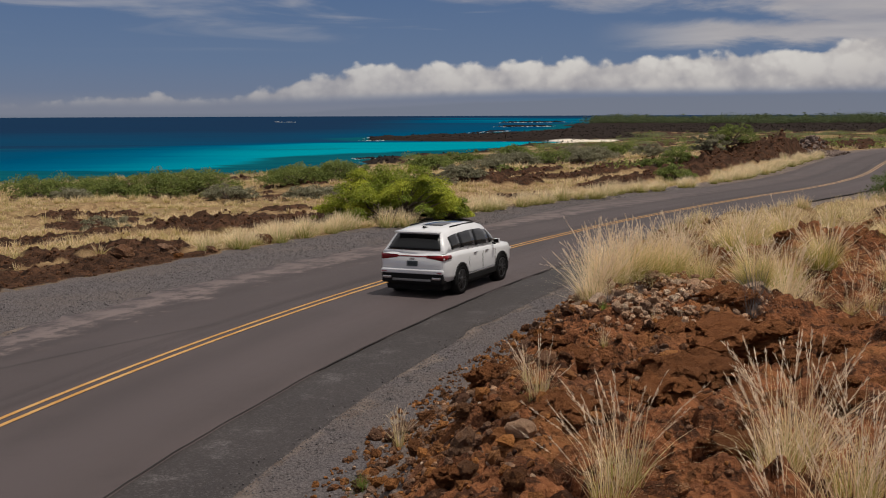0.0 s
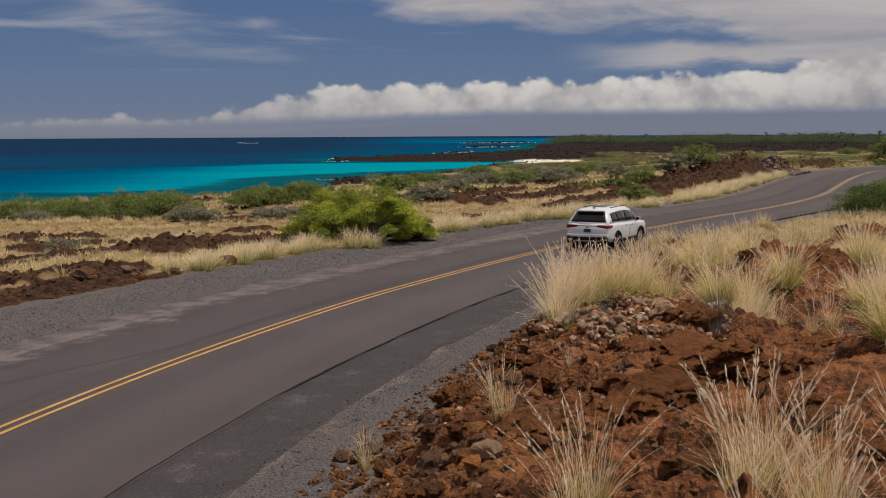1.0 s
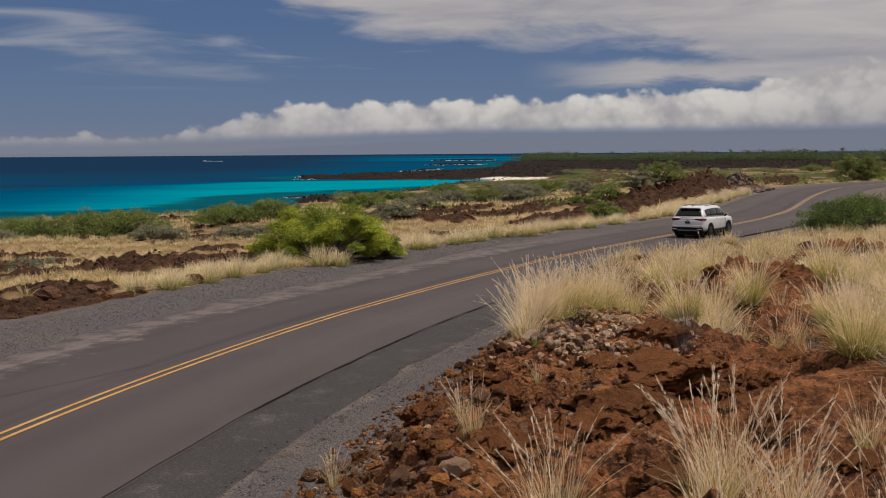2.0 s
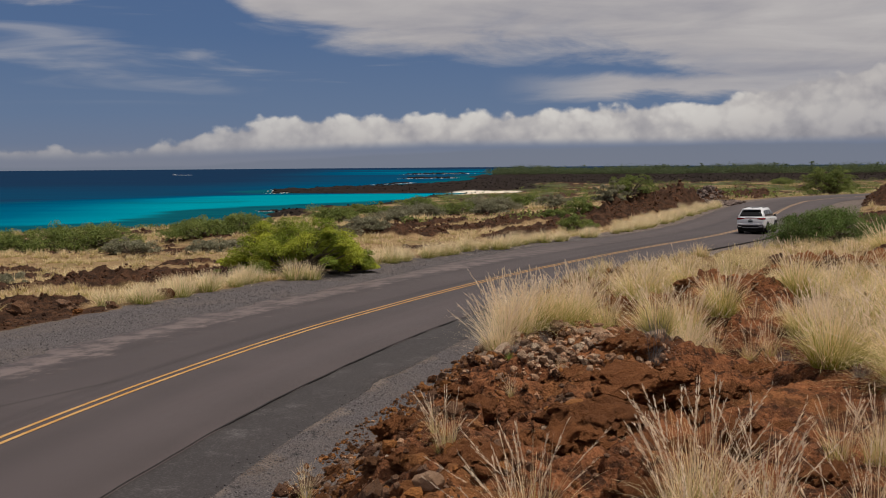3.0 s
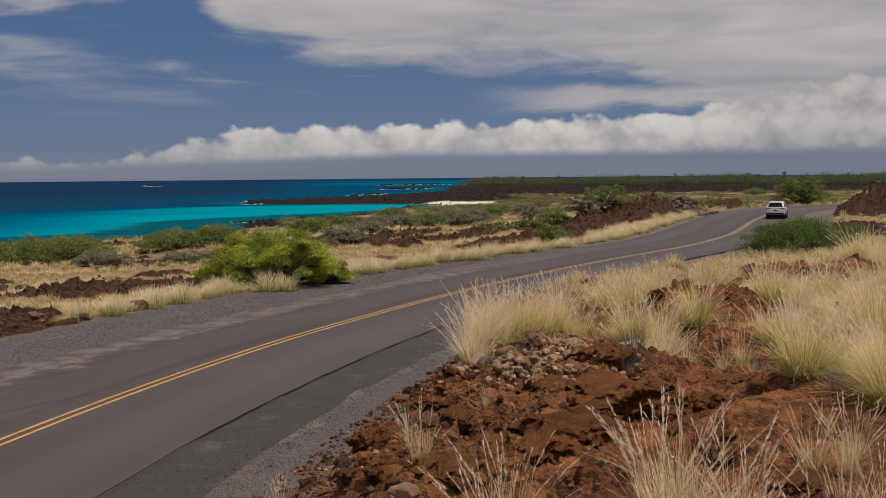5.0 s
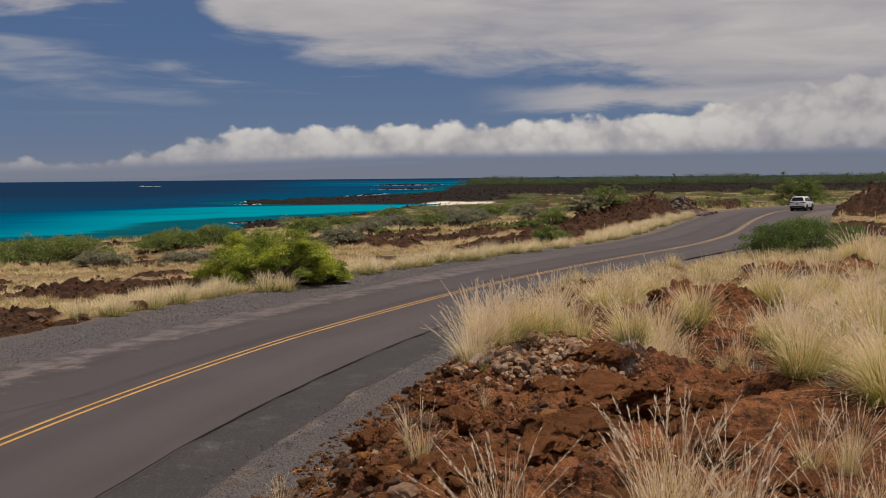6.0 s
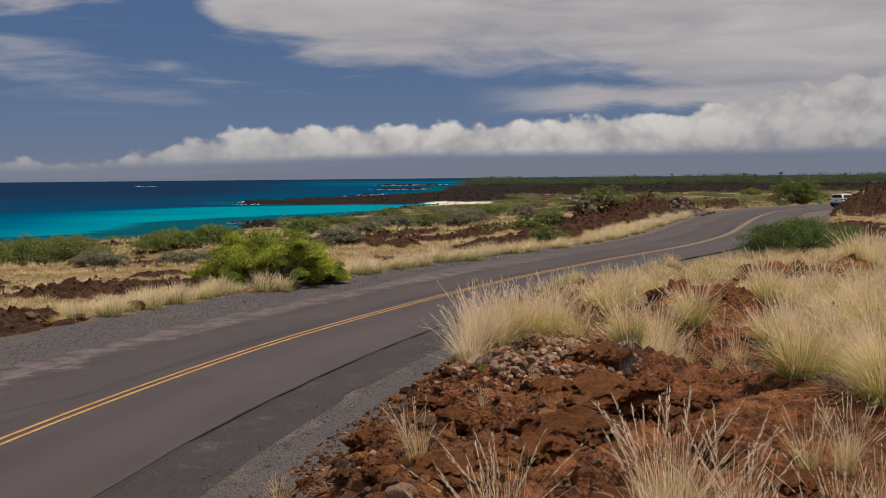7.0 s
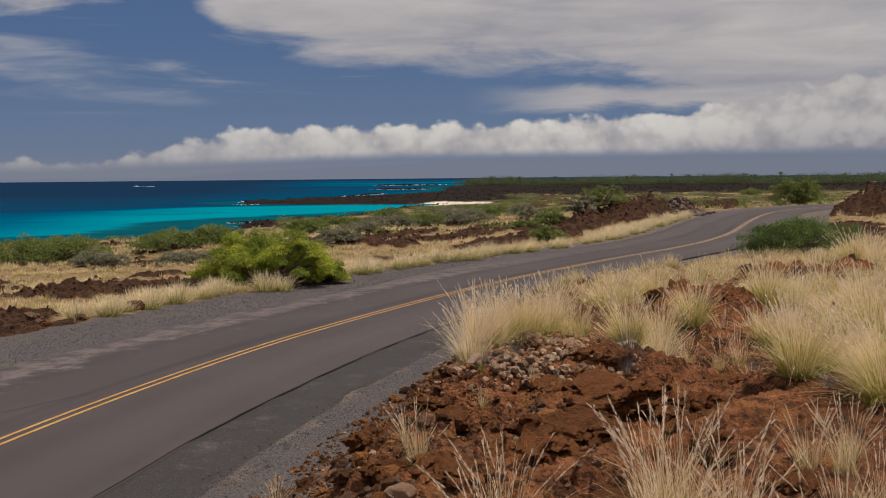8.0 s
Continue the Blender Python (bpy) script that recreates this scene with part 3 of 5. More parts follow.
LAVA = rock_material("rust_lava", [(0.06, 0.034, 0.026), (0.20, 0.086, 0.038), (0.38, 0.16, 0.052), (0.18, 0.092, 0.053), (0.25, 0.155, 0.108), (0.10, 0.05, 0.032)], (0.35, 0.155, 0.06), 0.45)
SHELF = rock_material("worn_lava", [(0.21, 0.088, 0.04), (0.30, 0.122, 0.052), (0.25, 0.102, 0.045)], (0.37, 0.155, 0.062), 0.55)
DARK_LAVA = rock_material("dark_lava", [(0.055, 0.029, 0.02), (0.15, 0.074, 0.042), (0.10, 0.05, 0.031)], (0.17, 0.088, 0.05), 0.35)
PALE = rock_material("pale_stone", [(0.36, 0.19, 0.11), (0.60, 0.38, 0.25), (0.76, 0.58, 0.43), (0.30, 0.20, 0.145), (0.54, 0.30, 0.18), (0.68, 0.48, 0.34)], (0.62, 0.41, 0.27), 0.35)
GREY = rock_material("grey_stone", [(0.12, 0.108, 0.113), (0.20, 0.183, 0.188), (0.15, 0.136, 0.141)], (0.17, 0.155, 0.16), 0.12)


# ---- mesh helpers ----
def mesh_of(name, verts, faces, mats, smooth=False, attrs=None):
    me = bpy.data.meshes.new(name)
    me.from_pydata([tuple(v) for v in verts] if not isinstance(verts, np.ndarray) else verts.tolist(), [], faces if isinstance(faces, list) else faces.tolist())
    for mt in mats if isinstance(mats, (list, tuple)) else [mats]:
        me.materials.append(mt)
    if smooth:
        me.polygons.foreach_set("use_smooth", np.ones(len(me.polygons), bool))
    for key, val in (attrs or {}).items():
        a = me.attributes.new(key, "FLOAT", "POINT")
        a.data.foreach_set("value", np.asarray(val, np.float32).ravel())
    me.update()
    return me


def part(name, data, mat, parent, label=""):
    """Links a bmesh, or a mesh, as one mesh object under a thing or a part."""
    if isinstance(data, bmesh.types.BMesh):
        me = bpy.data.meshes.new(name)
        data.to_mesh(me)
        data.free()
        me.materials.append(mat)
    else:
        me = data
    ob = new(name, me)
    ob.parent = parent
    if label:
        ob["label"] = label
    return ob


def strip(name, s0, s1, o_left, o_right, z, mat, step=0.5, rows=2, label="", thick=0.0):
    """A ribbon along the road; offsets may be functions of s."""
    s = np.arange(s0, s1, step)
    a = o_left(s) if callable(o_left) else np.full(len(s), float(o_left))
    b = o_right(s) if callable(o_right) else np.full(len(s), float(o_right))
    verts, uv = [], []
    for k in range(rows):
        o = a + (b - a) * k / (rows - 1)
        x, y = on_road(s, o)
        verts.append(np.c_[x, y, z + road_z(s) - 0.006 * np.abs(o)])
        uv.append(np.c_[s * 0.03, o * 0.9])
    n = len(s)
    if thick:
        for k, o in ((rows, a), (rows + 1, b)):
            x, y = on_road(s, o + (-0.03 if k == rows else 0.03))
            verts.append(np.c_[x, y, z + road_z(s) - thick - 0.006 * np.abs(o)])
            uv.append(np.c_[s * 0.03, o * 0.9])
    order = [rows] + list(range(rows)) + [rows + 1] if thick else list(range(rows))
    v, uv = np.vstack(verts), np.vstack(uv)
    faces = []
    for i, j in zip(order[:-1], order[1:]):
        k = np.arange(n - 1)
        faces.append(np.c_[i * n + k, j * n + k, j * n + k + 1, i * n + k + 1])
    me = mesh_of(name, v, np.vstack(faces), mat, smooth=rows > 2)
    lay = me.uv_layers.new(name="run")
    idx = np.empty(len(me.loops), np.int32)
    me.loops.foreach_get("vertex_index", idx)
    lay.data.foreach_set("uv", uv[idx].astype(np.float32).ravel())
    return tagged(new(name, me), label, "road", kind="structure")


def polar_sheet(radii, azimuths):
    a, r = np.meshgrid(np.radians(azimuths), radii)
    x, y = r * np.sin(a), r * np.cos(a)
    nr, na = x.shape
    i, j = np.meshgrid(np.arange(nr - 1), np.arange(na - 1), indexing="ij")
    f = np.stack([i * na + j, i * na + j + 1, (i + 1) * na + j + 1, (i + 1) * na + j], -1).reshape(-1, 4)
    return x.ravel(), y.ravel(), f


# ---- ground ----
def geometric(a, b, ratio):
    return a * ratio ** np.arange(int(math.log(b / a) / math.log(ratio)))


def build_ground():
    radii = np.r_[0.001, np.arange(0.25, 6, 0.25), geometric(6, 45, 1.005), geometric(45, 260, 1.009), geometric(260, 900, 1.02), geometric(900, 4900, 1.06), 4900]
    az = np.r_[np.arange(-180, -24, 2.0), np.arange(-24, 30, 0.1), np.arange(30, 180, 2.0), 180.0]
    x, y, f = polar_sheet(radii, az)
    y = y - 0.3
    z, cover = ground(x, y)
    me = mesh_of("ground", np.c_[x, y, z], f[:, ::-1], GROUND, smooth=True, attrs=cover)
    tagged(new("ground", me), "brown lava ground with dry straw grass, gravel shoulders and a dark shore", "ground", kind="structure")


def build_sea():
    radii = np.r_[geometric(120, 900, 1.013), geometric(900, 4900, 1.05), 4900]
    az = np.r_[np.arange(-180, -26, 6.0), np.arange(-26, 32, 0.35), np.arange(32, 180, 6.0), 180.0]
    x, y, f = polar_sheet(radii, az)
    r = np.hypot(x, y)
    sh = shore_distance(x, y)
    n = fbm(x / 70, y / 45, 4, 201)
    left = np.clip(-55 - x, 0, 400)
    edge = 592 + 34 * (n - 0.5)
    lagoon = ease(0, 26 + left * 1.1, edge - r) * (0.36 + 0.66 * ease(-150, -35, x))
    strip_far = ease(1500, 1750, r) * ease(3600, 2600, r) * ease(-160, 80, x) * 0.72 * ease(0.3, 0.55, fbm(x / 300, y / 160, 3, 207))
    mid = 0.34 * ease(600, 760, r) * ease(2000, 1200, r) * ease(-140, 40, x)
    shallow = np.maximum(np.maximum(lagoon, strip_far), mid) + 0.2 * ease(1100, 620, r) * (r > 560) * (1 - lagoon)
    reef = 0.95 * ease(430, 375, r + 40 * (n - 0.5) - 0.9 * np.clip(x + 60, 0, 90)) * ease(-75, -40, x) + 0.7 * ease(330, 290, r + 60 * (n - 0.5)) + ease(0.56, 0.66, fbm(x / 60, y / 18, 3, 211)) * 0.45 * (r < 520) + ease(-45, -6, sh) * 0.7 * (r > 600)
    foam = ease(-9, -1, sh) * 0.58 * ease(0.45, 0.62, fbm(x / 14, y / 14, 3, 221))
    me = mesh_of("water", np.c_[x, y, np.full(len(x), SEA)], f[:, ::-1], WATER, smooth=True, attrs=dict(shallow=shallow, reef=reef, foam=foam))
    tagged(new("water", me), "calm tropical sea, turquoise near the shore and deep blue beyond", "sea", kind="structure")


build_ground()
build_sea()
wavy = lambda s, k: (value_noise(s * 0.35, s * 0 + k, 301) - 0.5) + 0.5 * (value_noise(s * 1.9, s * 0 + k, 303) - 0.5)
strip("road_apron", 20, 100, 3.2, lambda s: 5.2 + 0.7 * (value_noise(s * 0.35, s * 0 + 2, 301) - 0.5) + 0.12 * wavy(s * 3, 5) - 0.012 * (s - 50), 0.022, APRON, 0.15, 5, "older dark tarmac apron beside the lane", 0.05)
strip("road", 0, 330, lambda s: -4.7 + (0.9 - 0.75 * ease(70, 85, s)) * wavy(s, 7) - 1.6 * ease(80, 105, s), lambda s: 3.45 + 0.05 * wavy(s, 4) + 0.4 * ease(80, 110, s), 0.05, TARMAC, 0.4, 9, "grey two-lane tarmac road with a worn surface", 0.05)
lane_edge = lambda s: 3.45 + 0.05 * wavy(s, 4) + 0.4 * ease(80, 110, s)
strip("road_seam", 34, 128, lambda s: lane_edge(s) - 0.012, lambda s: lane_edge(s) + 0.012 + 0.03 * ease(0.3, 0.8, value_noise(s * 0.8, s * 0 + 3, 5)) * ease(44, 62, s) + 0.05 * ease(85, 100, s), 0.054, SEAM, 0.4, 2, "dark cracked seam along the lane edge")
strip("tar_joint", 44, 59, lambda s: -2.5 + 0.30 * (s - 53), lambda s: -2.45 + 0.30 * (s - 53), 0.053, SEAM_OLD, 0.5, 2, "dark tar joint running out of the lane")
for side in (-0.13, 0.13):
    strip("yellow_line", 0, 300, side - 0.05, side + 0.05, 0.056, PAINT, 0.5, 2, "yellow painted centre line on the road")


# ---- rocks ----
def rock_shape(seed, subdiv=1, flat=1.0, rough=0.35, facets=7):
    rng = random.Random(seed)
    bm = bmesh.new()
    bmesh.ops.create_icosphere(bm, subdivisions=subdiv, radius=1.0)
    cuts = [(Vector((rng.uniform(-1, 1), rng.uniform(-1, 1), rng.uniform(-0.6, 1))).normalized(), rng.uniform(0.55, 0.85)) for _ in range(facets)]
    off = Vector((rng.uniform(0, 50), rng.uniform(0, 50), rng.uniform(0, 50)))
    for v in bm.verts:
        for n, d in cuts:
            over = v.co.dot(n) - d
            if over > 0:
                v.co -= n * over
        v.co *= 1 + rough * noise.noise(v.co * 1.7 + off) + 0.4 * rough * noise.noise(v.co * 4.3 + off)
        if subdiv > 2:
            v.co *= 1 + 0.24 * noise.fractal(v.co * 2.0 + off, 0.8, 2.2, 4)
        v.co.z *= flat
    return bm


def slab_shape(seed):
    """A worn slab with a flattish top, layered sides and a pitted skin."""
    rng = random.Random(seed)
    bm = bmesh.new()
    bmesh.ops.create_icosphere(bm, subdivisions=5, radius=1.0)
    off = Vector((rng.uniform(0, 50), rng.uniform(0, 50), rng.uniform(0, 50)))
    for v in bm.verts:
        c = v.co.copy()
        wide = 0.95 + 0.4 * noise.noise(Vector((c.x, c.y, 0)) * 1.4 + off) + 0.3 * noise.noise(Vector((c.x * 3.0, c.y * 3.0, c.z * 1.6)) + off)
        wide += 0.06 * math.sin(c.z * 9 + 4 * noise.noise(c * 1.5 + off))
        wide += 0.17 * noise.fractal(c * 4.2 + off, 0.6, 2.1, 4)
        wide += 0.05 * noise.fractal(c * 11 - off, 0.5, 2.1, 3)
        top = math.copysign(abs(c.z) ** 0.8, c.z)
        lump = 0.75 + 0.55 * noise.noise(c * 1.6 - off) + 0.34 * noise.noise(c * 3.7 - off)
        v.co = Vector((c.x * wide, c.y * wide, top * lump + 0.22 * noise.fractal(c * 4.5 - off, 0.6, 2.1, 4) + 0.12 * noise.fractal(c * 12 + off, 0.5, 2.1, 3)))
    for f in bm.faces:
        f.smooth = True
    return bm


def bm_arrays(bm):
    bm.verts.index_update()
    v = np.array([q.co[:] for q in bm.verts])
    f = [[q.index for q in face.verts] for face in bm.faces]
    bm.free()
    return v, np.array(f)


def turn_z(a):
    c, s = np.cos(a), np.sin(a)
    return np.array([[c, -s, 0], [s, c, 0], [0, 0, 1]])


def heaped(name, places, sizes, protos, mat, label, category, seed, sink=0.3):
    """Many stones in one mesh, each of its own turn and size."""
    rng = np.random.default_rng(seed)
    vs, fs, base = [], [], 0
    for (x, y, z), size in zip(places, sizes):
        v, f = protos[rng.integers(len(protos))]
        tilt = np.array(Euler((rng.uniform(-0.5, 0.5), rng.uniform(-0.5, 0.5), rng.uniform(0, 6.28))).to_matrix())
        w = (v * rng.uniform(0.75, 1.25, 3) * size) @ tilt.T
        vs.append(w + (x, y, z + size * (0.6 - sink)))
        fs.append(f + base)
        base += len(v)
    me = mesh_of(name, np.vstack(vs), np.vstack(fs), mat)
    return tagged(new(name, me), label, category, kind="stuff")


def scatter(n, s0, s1, o0, o1, rng):
    s, o = rng.uniform(s0, s1, n), rng.uniform(o0, o1, n)
    x, y = on_road(s, o)
    z, cover = ground(x, y)
    return x, y, z, cover, s, o


def build_rocks():
    rng = np.random.default_rng(5)
    lava_shapes = []
    for k in range(8):
        bm = rock_shape(100 + k, 3, 0.75, 0.6, 9)
        me = bpy.data.meshes.new("lava_rock")
        bm.to_mesh(me)
        bm.free()
        me.materials.append(LAVA)
        lava_shapes.append(me)
    pale_shapes = []
    for k in range(7):
        bm = rock_shape(140 + k, 2, 0.7, 0.4, 16)
        me = bpy.data.meshes.new("pale_stone")
        bm.to_mesh(me)
        bm.free()
        me.materials.append(PALE)
        pale_shapes.append(me)

    def lay(name, me, x, y, z, size, label, category, group, spread=0.35, sink=0.25, flat=1.0):
        ob = new(name, me)
        ob.matrix_world = pose(x, y, z + size * flat * (0.55 - sink), rng.uniform(-18, 18), rng.uniform(-18, 18), rng.uniform(0, 360)) @ Matrix.Diagonal((size * rng.uniform(1 - spread, 1 + spread), size * rng.uniform(1 - spread, 1 + spread), size * flat * rng.uniform(0.75, 1.2), 1))
        tagged(ob, label, category, group)

    # pale stones tipped on the shoulder of the bank
    for k in range(290):
        a, r = rng.uniform(0, 6.28), math.sqrt(rng.uniform(0, 1))
        x, y = 3.6 + 1.7 * r * math.cos(a), 19.9 + 3.2 * r * math.sin(a) + 0.5 * (1.5 * r * math.cos(a))
        z = float(ground(np.array([x]), np.array([y]))[0][0])
        size = rng.choice([0.06, 0.085, 0.11, 0.14, 0.19], p=[0.28, 0.3, 0.24, 0.13, 0.05])
        lay("pale_stone", pale_shapes[k % 7], x, y, z, size, "pale weathered stone in the pile on the bank", "stone", "pale stones on the bank", sink=0.02)
    for x, y, size in ((9.1, 29.4, 0.16), (0.75, 11.3, 0.16), (1.0, 16.9, 0.1), (0.4, 18.2, 0.09), (1.6, 13.2, 0.08)):
        z = float(ground(np.array([x]), np.array([y]))[0][0])
        lay("pale_stone", pale_shapes[0], x, y, z, size, "single whitish stone lying on the bank", "stone", "pale stones on the bank", sink=0.1)
    # broken lava on the face of the bank
    n = 230
    x, y, z, _, s, o = scatter(n, 38, 63, 6.3, 10.5, rng)
    for k in range(n):
        size = rng.choice([0.07, 0.1, 0.14, 0.19, 0.26], p=[0.34, 0.3, 0.22, 0.1, 0.04])
        if math.hypot((x[k] - 3.5) / 2.2, (y[k] - 19.5) / 3.6) < 1:
            size = min(size, 0.11)
        lay("lava_rock", lava_shapes[k % 8], x[k], y[k], z[k], size, "rust-brown broken lava rock on the road bank", "rock", "lava rocks on the bank")
    for x0, y0, size in ((-6.9, 46.3, 0.34), (-7.6, 44.9, 0.2), (-8.3, 43.4, 0.22), (-9.2, 42.0, 0.18), (-6.2, 47.3, 0.16), (-9.9, 43.5, 0.3), (-11.2, 42.5, 0.35)):
        z0 = float(ground(np.array([x0]), np.array([y0]))[0][0])
        lay("lava_rock", lava_shapes[int(size * 50) % 8], x0, y0, z0, size, "dark brown lava boulder at the edge of the gravel", "rock", "boulders by the far shoulder")
    # worn shelves of lava that jut out over hollows
    shelves = []
    for k in range(6):
        me = bpy.data.meshes.new("lava_shelf")
        bm = slab_shape(180 + k)
        bm.to_mesh(me)
        bm.free()
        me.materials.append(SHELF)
        shelves.append(me)

    def lay_shelf(k, x, y, wide, deep, high, dz=0.0):
        z = float(ground(np.array([x]), np.array([y]))[0][0])
        ob = new("lava_shelf", shelves[k % 6])
        ob.matrix_world = pose(x, y, z + dz, rng.uniform(-5, 5), rng.uniform(-5, 5), rng.uniform(-22, 22) + 180 * (k % 2)) @ Matrix.Diagonal((wide, deep, high, 1))
        tagged(ob, "rust-brown worn lava shelf jutting from the bank", "rock", "lava shelves")

    n = 26
    x, y, z, _, s, o = scatter(n, 42, 54, 8.6, 13.0, rng)
    for k in range(n):
        wide = rng.uniform(0.2, 0.42)
        lay_shelf(k, float(x[k]), float(y[k]), wide, wide * 0.8, wide * rng.uniform(0.35, 0.55), -0.04)
    for k, (x0, y0, wide, high) in enumerate(((2.85, 13.85, 0.85, 0.26), (3.7, 15.45, 0.95, 0.24), (2.3, 12.8, 0.7, 0.26), (5.3, 18.05, 0.6, 0.16), (3.2, 16.55, 0.6, 0.18), (4.5, 16.95, 0.6, 0.18), (1.6, 15.2, 0.55, 0.2), (0.95, 16.8, 0.4, 0.2),
                                              (1.35, 11.9, 0.6, 0.16), (0.75, 18.4, 0.45, 0.2), (1.3, 13.1, 0.6, 0.2), (4.3, 18.4, 0.6, 0.2), (6.1, 18.3, 0.6, 0.15), (7.4, 16.6, 0.45, 0.16), (5.6, 24.9, 0.4, 0.3),
                                              (8.6, 25.2, 0.55, 0.2), (7.5, 25.9, 0.45, 0.2), (15.7, 41.0, 0.9, 0.4), (17.3, 40.7, 1.0, 0.35), (19.7, 48.0, 0.9, 0.4), (21.4, 47.7, 1.1, 0.4), (22.9, 50.3, 1.2, 0.4), (13.4, 37.0, 0.7, 0.35))):
        lay_shelf(k, x0, y0, wide * 0.8, wide * 0.6, high, 0.06 if k < 3 else -0.04)

    small = [bm_arrays(rock_shape(200 + k, 1, 0.8, 0.35)) for k in range(6)]
    x, y, z, cover, s, o = scatter(9500, 36, 68, 5.9, 11.5, rng)
    keep = rng.uniform(0, 1, len(x)) < np.where(o < 9.5, 1.0, 0.35)
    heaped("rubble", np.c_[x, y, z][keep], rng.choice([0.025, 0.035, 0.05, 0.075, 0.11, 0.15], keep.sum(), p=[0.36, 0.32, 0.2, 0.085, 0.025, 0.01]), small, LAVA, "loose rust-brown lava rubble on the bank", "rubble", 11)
    x, y, z, cover, s, o = scatter(650, 40, 66, 6.0, 10.8, rng)
    a, r = rng.uniform(0, 6.28, 900), np.sqrt(rng.uniform(0, 1, 900))
    xp, yp = 3.55 + 1.8 * r * np.cos(a), 19.7 + 3.3 * r * np.sin(a) + 0.8 * r * np.cos(a)
    heaped("pale_rubble", np.c_[xp, yp, ground(xp, yp)[0]], rng.choice([0.03, 0.045, 0.06, 0.08], 900), small, PALE, "tan and pinkish broken stone between the larger pale stones", "rubble", 17, 0.1)
    heaped("stone_chips", np.c_[x, y, z], rng.choice([0.02, 0.03, 0.04, 0.055], len(x)), small, PALE, "pale stone chips among the lava rubble", "rubble", 12)
    tiny = [bm_arrays(rock_shape(230 + k, 1, 0.8, 0.2)) for k in range(4)]
    xr, yr, zr, _, s, o = scatter(7000, 40, 80, 5.0, 6.5, rng)
    xa, ya, za, _, s3, o3 = scatter(3800, 42, 72, 3.7, 5.5, rng)
    za = za * 0 + 0.005
    keep = rng.uniform(4.6, 5.6, len(xa)) < o3
    xr, yr, zr = np.r_[xr, xa[keep]], np.r_[yr, ya[keep]], np.r_[zr, za[keep]]
    xl, yl, zl, _, s2, o2 = scatter(15000, 50, 105, -8.6, -4.6, rng)
    heaped("gravel", np.r_[np.c_[xr, yr, zr], np.c_[xl, yl, zl]], np.r_[rng.uniform(0.008, 0.024, len(xr)), rng.uniform(0.012, 0.04, len(xl))], tiny, GREY, "loose grey gravel along the road shoulders", "gravel", 13, 0.62)

    # clinker fields beyond the far shoulder and the heaps beside the road
    blocks = [bm_arrays(rock_shape(260 + k, 1, 0.8, 0.55)) for k in range(8)]
    r, a = rng.uniform(0, 1, 90000), np.radians(rng.uniform(-23, 29, 90000))
    r = 32 * (240 / 32) ** r
    x, y = r * np.sin(a), r * np.cos(a)
    z, cover = ground(x, y)
    s, o = road_frame(x, y)
    heap = heap_height(x, y)
    keep = (cover["rock"] > 0.55) & ((o < -8.4) | (s > 118) & (o > 7.5)) & (rng.uniform(0, 1, len(x)) < 0.3 + 0.7 * (heap > 0.4))
    px = np.c_[x, y, z][keep]
    heaped("clinker", px, rng.uniform(0.05, 0.13, len(px)) * rng.choice([0.7, 0.7, 1, 1, 1.5], len(px)) * np.clip(np.hypot(px[:, 0], px[:, 1]) / 90, 0.7, 1.6), blocks, DARK_LAVA, "dark brown clinker lava in rough heaps", "lava", 14, 0.5)
    a, r = rng.uniform(0, 6.28, 420), np.sqrt(rng.uniform(0, 1, 420))
    x, y = 44.5 + 4.5 * r * np.cos(a), 140 + 6.5 * r * np.sin(a)
    z = ground(x, y)[0]
    far = road_frame(x, y)[1] < -6.6
    heaped("quarry_rubble", np.c_[x, y, z][far], rng.uniform(0.12, 0.42, far.sum()), blocks, RUBBLE, "pinkish grey rubble tipped beside the road", "rubble", 16)
    r, a = rng.uniform(300, 1200, 9000), np.radians(rng.uniform(-8, 29, 9000))
    x, y = r * np.sin(a), r * np.cos(a)
    z, cover = ground(x, y)
    keep = (cover["black"] > 0.5) & (shore_distance(x, y) > -6)
    heaped("black_lava", np.c_[x, y, z][keep], rng.uniform(0.2, 0.55, keep.sum()), blocks, BLACK, "black lava blocks along the shore", "lava", 15, 0.45)


def build_skerries():
    """Low black rocks awash off the points, with broken white water about them."""
    rng = np.random.default_rng(19)
    blocks = [bm_arrays(rock_shape(290 + k, 1, 0.5, 0.5)) for k in range(5)]
    for (x0, y0), (x1, y1), count, size in SKERRIES:
        t = rng.uniform(0, 1, count)
        x, y = x0 + (x1 - x0) * t + rng.normal(0, size * 1.2, count), y0 + (y1 - y0) * t + rng.normal(0, size * 3, count)
        vs, fs, base = [], [], 0
        for k in range(count):
            v, f = blocks[k % 5]
            vs.append(v * rng.uniform(0.5, 1.3, 3) * size @ turn_z(rng.uniform(0, 6.28)).T + (x[k], y[k], SEA + 0.1))
            fs.append(f + base)
            base += len(v)
        tagged(new("skerry", mesh_of("skerry", np.vstack(vs), np.vstack(fs), BLACK)), "string of low black lava rocks awash in the sea", "rocks", kind="stuff")
        n = count * 5
        k = rng.integers(0, count, n)
        c = np.c_[x[k] + rng.normal(0, size * 1.5, n), y[k] - rng.uniform(0, size * 3, n), np.full(n, SEA + 0.12)]
        v, f = leaf_cloud(rng, c, np.tile((size * 0.8, size * 0.8, 0.1), (n, 1)), n * 2, size * 0.32, 0.9)
        tagged(new("surf", mesh_of("surf", v, f, FOAM)), "broken white surf round black rocks", "surf", kind="stuff")


